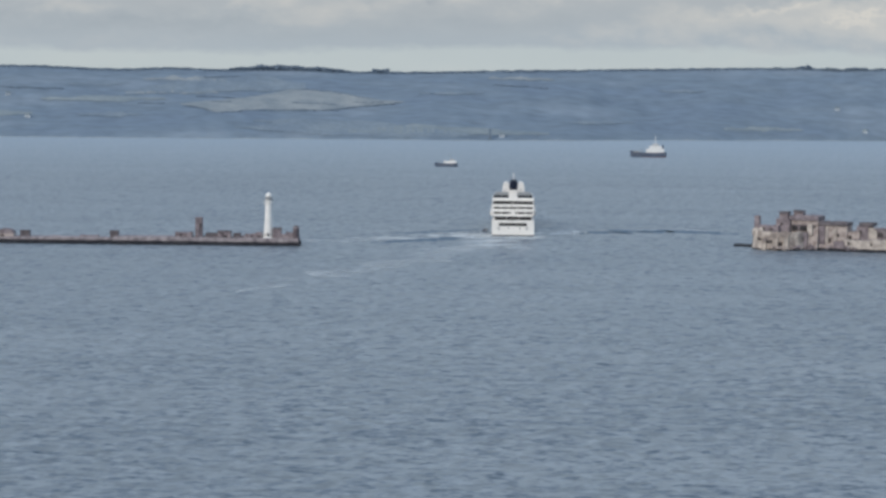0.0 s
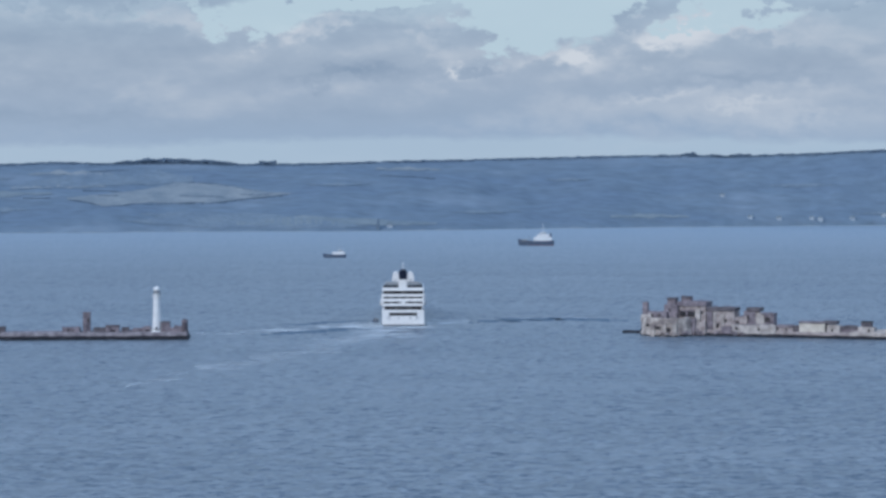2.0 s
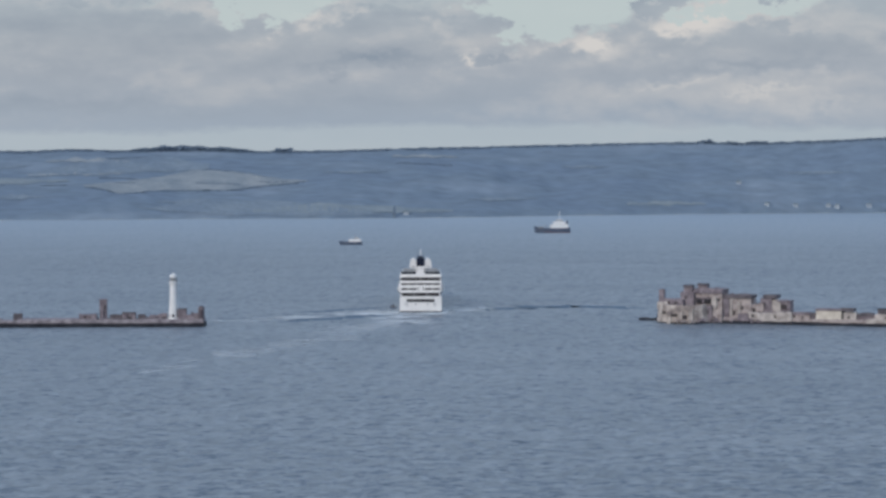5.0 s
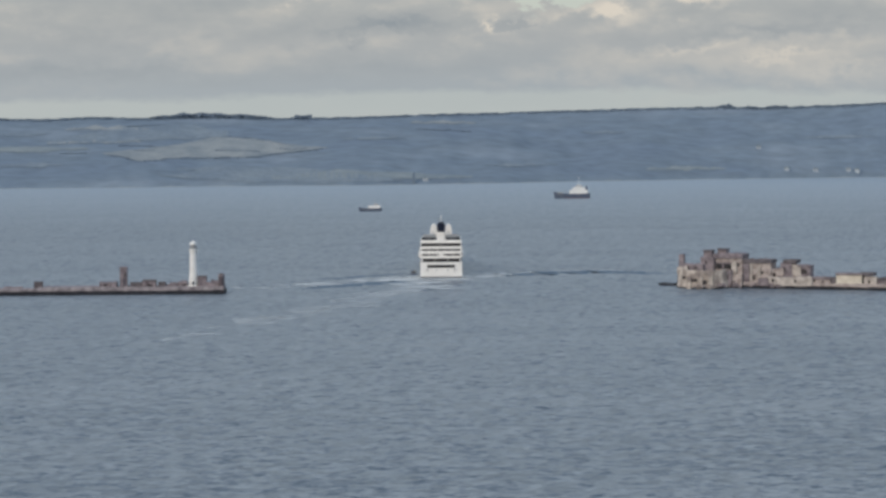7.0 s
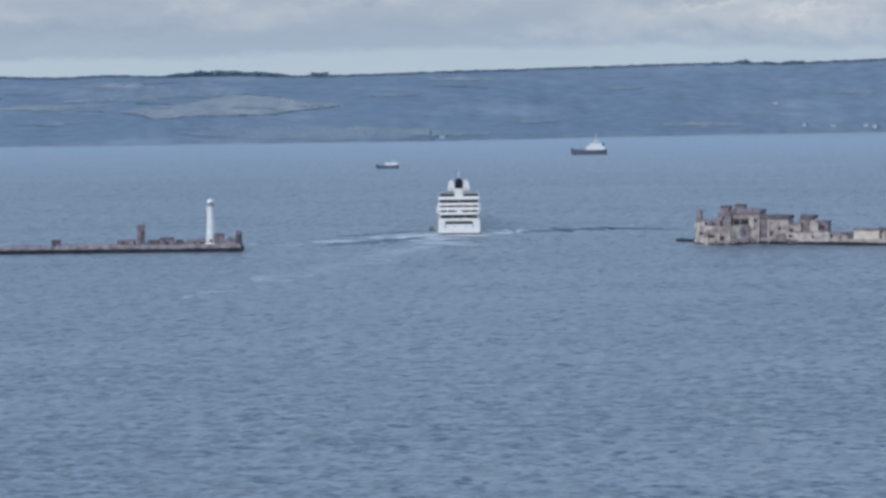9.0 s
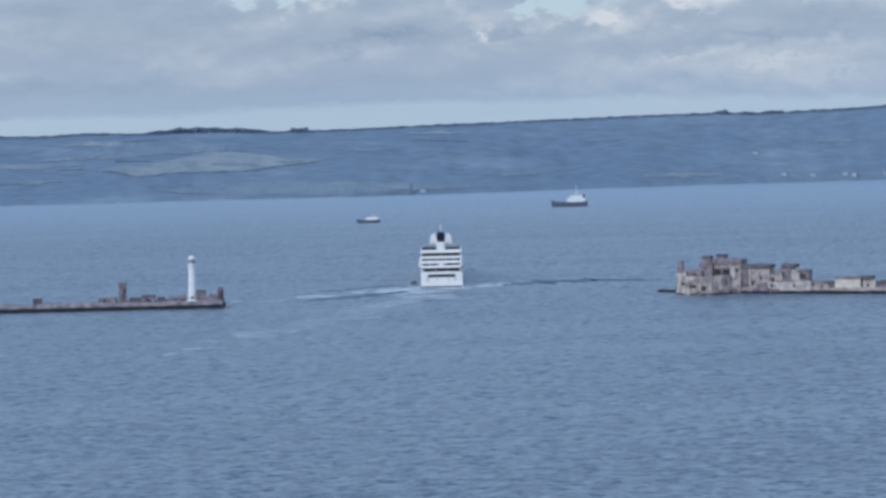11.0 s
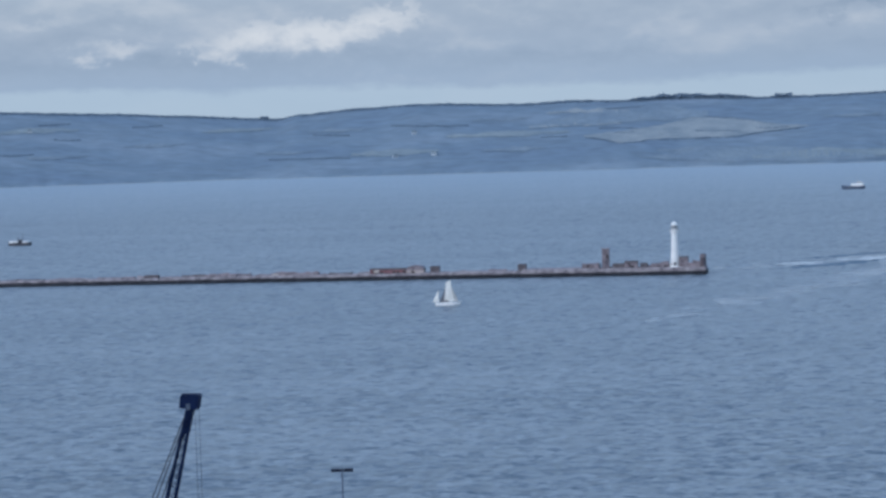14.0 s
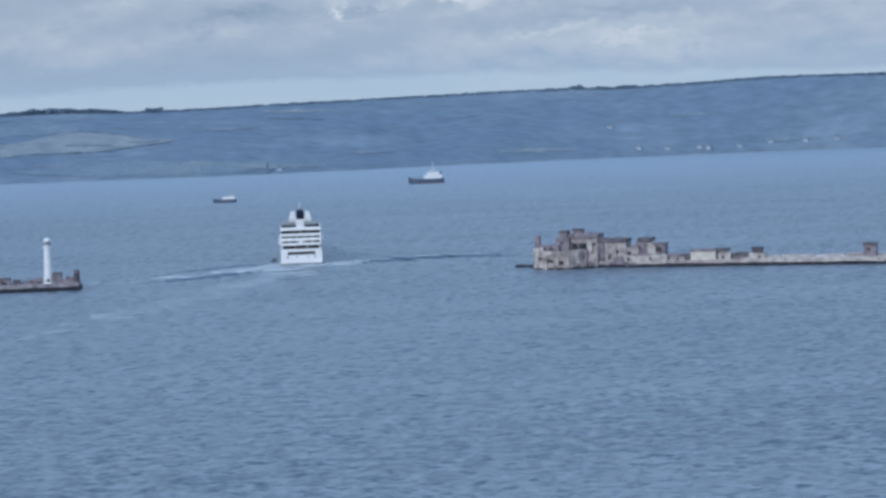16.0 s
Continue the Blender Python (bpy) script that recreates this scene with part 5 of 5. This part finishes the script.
streak("wake_trough", [(3.2, 1656), (3.84, 1688), (4.6, 1700), (5.3, 1703), (6.05, 1693), (6.8, 1684)], 32, "wake_shade", "flat dark strip painting the shaded trough beside the wake", 4.0)
streak("wake_trough", [(1.75, 1532), (1.45, 1528), (1.1, 1522)], 9, "wake_shade", "small flat dark strip of water astern of the ship", 16.0)


def build_boats():
    p = P(0.045, 2945)
    b = thing("coaster", p, "small blue-hulled cargo boat with white deckhouse at anchor", "boat", turn=86)
    hull = part("hull", hull_mesh(27, 7.5, 3.6, 1.4, 1.5, 0.85), "hull_blue", b)
    part("rubbing_strake", box(-3.8, 3.8, -11, 8, 2.9, 3.2, bevel=0.05), "steel", hull)
    dh = part("deckhouse", box(-3.1, 3.1, -12.3, 2.6, 3.3, 6.6, bevel=0.25), "white", b, "white deckhouse")
    part("wheelhouse", box(-2.4, 2.4, -9.5, -4.5, 6.5, 9.0, bevel=0.2), "white", dh)
    part("window", box(-2.45, 2.45, -9.3, -4.4, 7.4, 8.4), "glass", dh)
    part("mast", bar((0, -5, 8.9), (0, -5, 15.0), 0.18), "steel", b)
    part("foremast", bar((0, 8, 3.5), (0, 8, 8.5), 0.14), "steel", b)

    p = P(4.69, 3410)
    b = thing("supply_ship", p, "faded blue-hulled supply ship with tall white superstructure at anchor", "ship", turn=86)
    hull = part("hull", hull_mesh(49, 12, 6.2, 3.0, 3, 0.9), "hull_blue", b)
    part("boot_topping", box(-6.05, 6.05, -24, 10, -1, 0.6, bevel=0.05), "rust", hull, "dull red band at the waterline")
    part("bulwark", box(-5.6, 5.6, 12, 20, 6.0, 8.4, bevel=0.3), "steel", hull)
    sup = part("superstructure", box(-5.2, 5.2, -21.5, 3.5, 6.0, 11.5, bevel=0.3), "white", b)
    part("upper_house", box(-4.6, 4.6, -18, -1.0, 11.4, 15.0, bevel=0.3), "white", sup)
    part("bridge", box(-5.4, 5.4, -14, -5, 14.9, 18.2, bevel=0.3), "white", sup)
    part("window", box(-5.45, 5.45, -13.6, -4.9, 16.4, 17.3), "glass", sup)
    part("funnel", box(-1.6, 1.6, -21.2, -18.2, 11.4, 16.6, bevel=0.3, taper=0.3), "hull_blue", b, "faded blue funnel")
    mast = part("mast", bar((0, -9.5, 17.7), (0, -9.5, 29), 0.35), "white", b)
    part("yard", bar((-2.4, -9.5, 23), (2.4, -9.5, 23), 0.15), "white", mast)
    part("cargo_crane", bar((0, 6, 6), (0, 11, 12), 0.4), "steel", b)

    p = P(-19.03, 2165)
    b = thing("fishing_boat", p, "small white and dark fishing boat with wheelhouse", "boat", turn=88)
    hull = part("hull", hull_mesh(20, 6, 2.4, 1.0, 1.2, 0.85), "hull_dark", b)
    part("bow_bulwark", box(-2.6, 2.6, 1.0, 8.6, 2.0, 4.0, bevel=0.3), "white", hull, "white painted bow bulwark")
    wh = part("wheelhouse", box(-1.9, 1.9, -2.4, 0.8, 2.3, 5.0, bevel=0.2), "hull_dark", b)
    part("window", box(-1.95, 1.95, -2.2, 0.9, 3.7, 4.5), "glass", wh)
    part("mast", bar((0, 1.6, 3.5), (0, 1.6, 8.4), 0.14), "hull_dark", b)
    part("mizzen_mast", bar((0, -3.0, 2.3), (0, -3.0, 10.6), 0.16), "hull_dark", b)
    part("net_drum", box(-2.3, 2.3, -8.4, -3.2, 2.3, 3.7, bevel=0.3), "white", b)


build_boats()


def build_pilot_boat():
    """Small launch that keeps beside the ship's quarter; bow along +y."""
    b = thing("pilot_boat", (0, 0, 0), "small blue pilot launch running beside the cruise ship", "boat")
    part("hull", hull_mesh(10, 3.2, 1.1, 0.5, 0.6, 0.9, 0.15, 14), "hull_blue", b)
    wh = part("wheelhouse", box(-1.3, 1.3, -1.8, 2.0, 1.0, 2.2, bevel=0.2, taper=0.15), "steel", b)
    part("window", box(-1.15, 1.15, -1.85, -1.6, 1.6, 2.1), "glass", wh)
    part("mast", bar((0, 0, 2.2), (0, 0, 3.4), 0.05), "steel", b)
    return b


PILOT = build_pilot_boat()


def sail_mesh(pts, depth, n=8):
    """A three-cornered sail, bellied to one side and thick enough to be cloth."""
    a, b, c = (Vector(p) for p in pts)
    bm = bmesh.new()
    for off in (0.0, 0.06):
        grid = {}
        for i in range(n + 1):
            for j in range(n + 1 - i):
                u, v = i / n, j / n
                p = a * (1 - u - v) + b * u + c * v
                belly = depth * 27 * u * v * (1 - u - v) + off
                grid[i, j] = bm.verts.new((p.x + belly, p.y, p.z))
        for i in range(n):
            for j in range(n - i):
                bm.faces.new((grid[i, j], grid[i + 1, j], grid[i, j + 1]))
                if i + j < n - 1:
                    bm.faces.new((grid[i + 1, j], grid[i + 1, j + 1], grid[i, j + 1]))
    return bm


def build_yacht():
    """Two-masted yacht; bow along +y."""
    y = thing("sailing_yacht", (0, 0, 0), "small two-masted yacht under white and grey sails", "yacht")
    part("hull", hull_mesh(13.5, 3.6, 1.3, 0.7, 0.8, 0.6, 0.2), "white", y)
    part("coachroof", box(-1.0, 1.0, -3.0, 2.2, 1.2, 1.9, bevel=0.2), "white", y)
    part("mast", bar((0, 0.2, 1), (0, 0.2, 13.6), 0.11), "rope", y)
    part("mast", bar((0, -4.9, 1), (0, -4.9, 8.4), 0.07), "steel", y)
    part("mainsail", sail_mesh([(0, -2.0, 2.3), (-0.3, -4.4, 2.5), (0, -0.8, 10.5)], 0.2), "shaded_sail", y, "dark shaded mainsail")
    gaff = sail_mesh([(0, -2.2, 2.2), (0.2, 3.5, 2.1), (0, -0.8, 12.4)], 0.25)
    upper = bpy.data.meshes.new("upper")
    sail_mesh([(0.2, 3.5, 2.1), (0, -0.8, 12.4), (0.1, 1.5, 13.3)], 0.12).to_mesh(upper)
    gaff.from_mesh(upper)
    bpy.data.meshes.remove(upper)
    part("gaff_sail", gaff, "sail", y, "broad white gaff sail")
    part("gaff", bar((0, -1.1, 12.2), (0.1, 1.7, 13.3), 0.07), "steel", y)
    part("jib", sail_mesh([(0.3, 3.3, 2.0), (0.3, 5.7, 1.9), (0.3, 1.4, 11.6)], 0.2), "dull_sail", y, "narrow jib greyed as shaded cloth")
    part("mizzen", sail_mesh([(0, -4.9, 1.6), (-0.4, -8.3, 1.9), (0, -5.0, 8.2)], 0.3), "sail", y, "white mizzen sail")
    # dark box added over the cockpit, low between the sails
    part("cockpit_dark_box", box(-1.1, 1.1, -4.2, 0.4, 1.75, 2.5, bevel=0.25), "hull_dark", y, "dark box over the cockpit between the sails")
    part("boom", bar((0, 0.2, 2.1), (-0.4, -3.2, 2.25), 0.06), "steel", y)
    return y


YACHT = build_yacht()


# ---------------------------------------------------------------- harbour crane on its quay
def build_quay():
    c = P(-16.2, 446)
    q = thing("quay", c, "plain concrete quay standing in the harbour", "quay", kind="structure", turn=16)
    part("deck", box(-45, 45, -60, 42, -4, 2.6, bevel=0.2), "concrete", q)
    return q


build_quay()


def build_floodlight_mast():
    """A tall quay light: tapered pole with a cross-head of floodlights."""
    base = P(-11.86, 480, 2.6)
    top = EYE_Z + 480 * math.tan(radians(-8.085)) - 2.6
    m = thing("floodlight_mast", base, "tall slim quay light mast with dark floodlight head", "lamp", turn=8)
    part("base_plate", box(-0.6, 0.6, -0.6, 0.6, 0, 0.15, bevel=0.02), "steel", m)
    part("pole", lathe([(0.3, 0.1), (0.24, top * 0.5), (0.17, top + 0.1)], 12), "hull_blue", m)
    arm = part("cross_head", box(-2.15, 2.15, -0.16, 0.16, top - 0.16, top + 0.16, bevel=0.03), "navy", m)
    for x in (-1.85, -1.25, -0.65, 0.7, 1.3, 1.9):
        part("floodlight", box(x - 0.26, x + 0.26, -0.42, 0.3, top - 0.32, top + 0.34, bevel=0.06), "navy", arm, "dark floodlight housing")
    part("bracket", bar((0, 0, top), (0, 0, top + 0.55), 0.1), "navy", m)
    return m


build_floodlight_mast()


def build_crane():
    """A slewing harbour crane whose raised jib reaches above the quay."""
    tip = P(-15.295, 450, EYE_Z + 450 * math.tan(radians(-6.51)))
    foot = P(-16.31, 452, 17.0)
    base = P(-16.51, 453, 2.6)
    c = thing("harbour_crane", base, "dark blue harbour crane with raised lattice jib", "crane")
    o = base
    ch = part("chassis", box(-6, 6, -5, 5, 1.4, 3.2, bevel=0.2), "crane", c)
    for sx in (-1, 1):
        for sy in (-1, 1):
            part("wheel", bar((sx * 4.6 - 0.6, sy * 3.6, 0.9), (sx * 4.6 + 0.6, sy * 3.6, 0.9), 0.9, sides=16), "rubber", ch)
            part("outrigger", box(sx * 7 - 1.2, sx * 7 + 1.2, sy * 6 - 1.2, sy * 6 + 1.2, 0.0, 1.6, bevel=0.1), "crane", ch)
    part("tower", lathe([(1.9, 3.1), (1.8, 12), (1.6, 21)], 16), "crane", c)
    part("gantry", box(-3.6, 2.0, -1.2, 1.4, 19.5, 21.6, bevel=0.2), "crane", c)
    part("machine_house", box(-3, 2.6, -6.5, 2.5, 3.3, 7.5, bevel=0.2), "crane", c)
    part("cab", box(1.0, 2.8, 1.5, 3.6, 14, 16.6, bevel=0.15), "glass", c)
    f, t = foot - o, tip - o
    way = (t - f).normalized()
    side = way.cross(Vector((0, 1, 0))).normalized()
    deep = side.cross(way).normalized()
    jib = part("jib", bar(f, t, 0.05), "crane", c)
    full = (t - f).length
    solid = 4.6                      # plated length below the head

    def half(s):
        return 0.5 if s > full - solid - 0.2 else 0.5 + 0.4 * min(1, (full - solid - s) / 18)

    n = 16
    chords = [(-1, -1), (1, -1), (1, 1), (-1, 1)]
    for k, (a, b) in enumerate(chords):
        bm = bmesh.new()
        for s0, s1 in ((0, full - solid - 18), (full - solid - 18.2, full - solid)):
            p0 = f + way * s0 + side * a * half(s0) + deep * b * half(s0)
            p1 = f + way * s1 + side * a * half(s1) + deep * b * half(s1)
            bar(p0, p1, 0.26 if b < 0 else 0.18, bm)
        part("chord", bm, "crane", jib)
    bm = bmesh.new()
    for i in range(n):
        s0, s1 = (full - solid) * i / n, (full - solid) * (i + 1) / n
        for (a, b), (a2, b2) in zip(chords, chords[1:] + chords[:1]):
            bar(f + way * s0 + side * a * half(s0) + deep * b * half(s0), f + way * s1 + side * a2 * half(s1) + deep * b2 * half(s1), 0.06, bm, 5)
    part("lacing", bm, "crane", jib)
    m = Matrix((( side.x, deep.x, way.x, t.x), (side.y, deep.y, way.y, t.y), (side.z, deep.z, way.z, t.z), (0, 0, 0, 1)))
    for name, bm, mat in (("jib_top", box(-0.72, 0.72, -0.7, 0.7, -solid - 0.3, 0.2, bevel=0.1), "crane"),
                          ("jib_rib", box(-0.1, 0.12, -0.85, -0.65, -solid, -0.4), "crane")):
        bm.transform(m)
        part(name, bm, mat, jib)
    head = part("jib_head", prism([(t.x - 1.9, t.z - 0.05), (t.x + 1.4, t.z - 0.4), (t.x + 1.65, t.z + 0.2), (t.x + 1.95, t.z + 2.1), (t.x + 1.6, t.z + 2.4), (t.x - 1.3, t.z + 2.45), (t.x - 1.65, t.z + 2.0)], t.y - 1.0, t.y + 1.0), "crane", jib, "dark blue jib head with pulleys")
    part("floodlight", box(t.x - 0.6, t.x + 0.2, t.y - 1.12, t.y - 0.9, t.z - 0.4, t.z + 0.7, bevel=0.05), "hull_blue", head)
    for x in (-1.3, 0.2, 1.3):
        part("pulley", bar((t.x + x - 0.2, t.y, t.z + 2.0), (t.x + x + 0.2, t.y, t.z + 2.0), 0.52, sides=14), "crane", head)
    top = Vector((0, 0, 26))
    for k, dx in enumerate((-1.5, -0.75, 0.9)):
        part("pendant", bar(f + Vector((-4.1 + k * 1.15, 0.6, 6.0)), t + Vector((dx * 0.45, 0.2, -0.4)), 0.125), "rope", c)
    a = t - way * solid
    part("luffing_cylinder", bar(Vector((-1.2, 0, 12)), f + way * 12 + side * -1.6, 0.35), "crane", c)
    for dx in (1.55, 0.8):
        part("hoist_rope", bar(t + Vector((dx, 0, 1.0)), Vector((t.x + dx, t.y, 9.0)), 0.05), "rope", c)
    hook = part("hook_block", box(t.x + 0.5, t.x + 1.9, t.y - 0.4, t.y + 0.4, 7.2, 9.2, bevel=0.15), "crane", c)
    part("hook", bar((t.x + 1.2, t.y, 7.3), (t.x + 1.2, t.y, 5.9), 0.2), "steel", hook)
    return c


build_crane()


# ---------------------------------------------------------------- hillside under the viewpoint
def build_hillside():
    bm = bmesh.new()
    n = 36
    rows = []
    for i in range(n + 1):
        y = -420 + 740 * i / n
        row = []
        for j in range(n + 1):
            x = -420 + 840 * j / n
            t = min(1, max(0, (y - 2) / 320))
            z = 99.2 * (1 - t) ** 1.25 - 3 * t - 0.00006 * x * x * (1 - t) + (2.5 * noise.noise((x * 0.02, y * 0.02, 0)) - 2.5) * min(1, abs(y) / 60 + abs(x) / 60)
            row.append(bm.verts.new((x, y, z)))
        rows.append(row)
    for a, b in zip(rows, rows[1:]):
        for j in range(n):
            bm.faces.new((a[j], a[j + 1], b[j + 1], b[j]))
    return tagged(new("ground", mesh_of("ground", bm, "grass")), "grassy hillside falling to the harbour", "hillside", kind="structure")


build_hillside()


# ---------------------------------------------------------------- what moves
def motions():
    def ship_at(t):
        return Matrix.Translation(P(1.60 + 0.0095 * t, 1624 + 2.9 * t)) @ pose(0, 0, 0, 0, 0, -1.7)

    walk(SHIP, [(t, ship_at(t)) for t in (0, 4, 8, 12, 16)])
    walk(WASH, [(t, ship_at(t)) for t in (0, 4, 8, 12, 16)])
    walk(PILOT, [(t, Matrix.Translation(P(0.965 + 0.0095 * t, 1673 + 2.9 * t)) @ pose(0, 0, 0, 0, 0, -10)) for t in (0, 4, 8, 12, 16)])
    walk(YACHT, [(t, Matrix.Translation(P(-9.345 + 0.121 * (t - 13.5), 1318)) @ pose(0, 0, 0, 0, 0, -84)) for t in (0, 4, 8, 12, 16)])
    # the chop drifts slowly down the wind
    walk(SEA, [(t, pose(0.5 * t, -0.9 * t, 0)) for t in (0, 8, 16)])


motions()
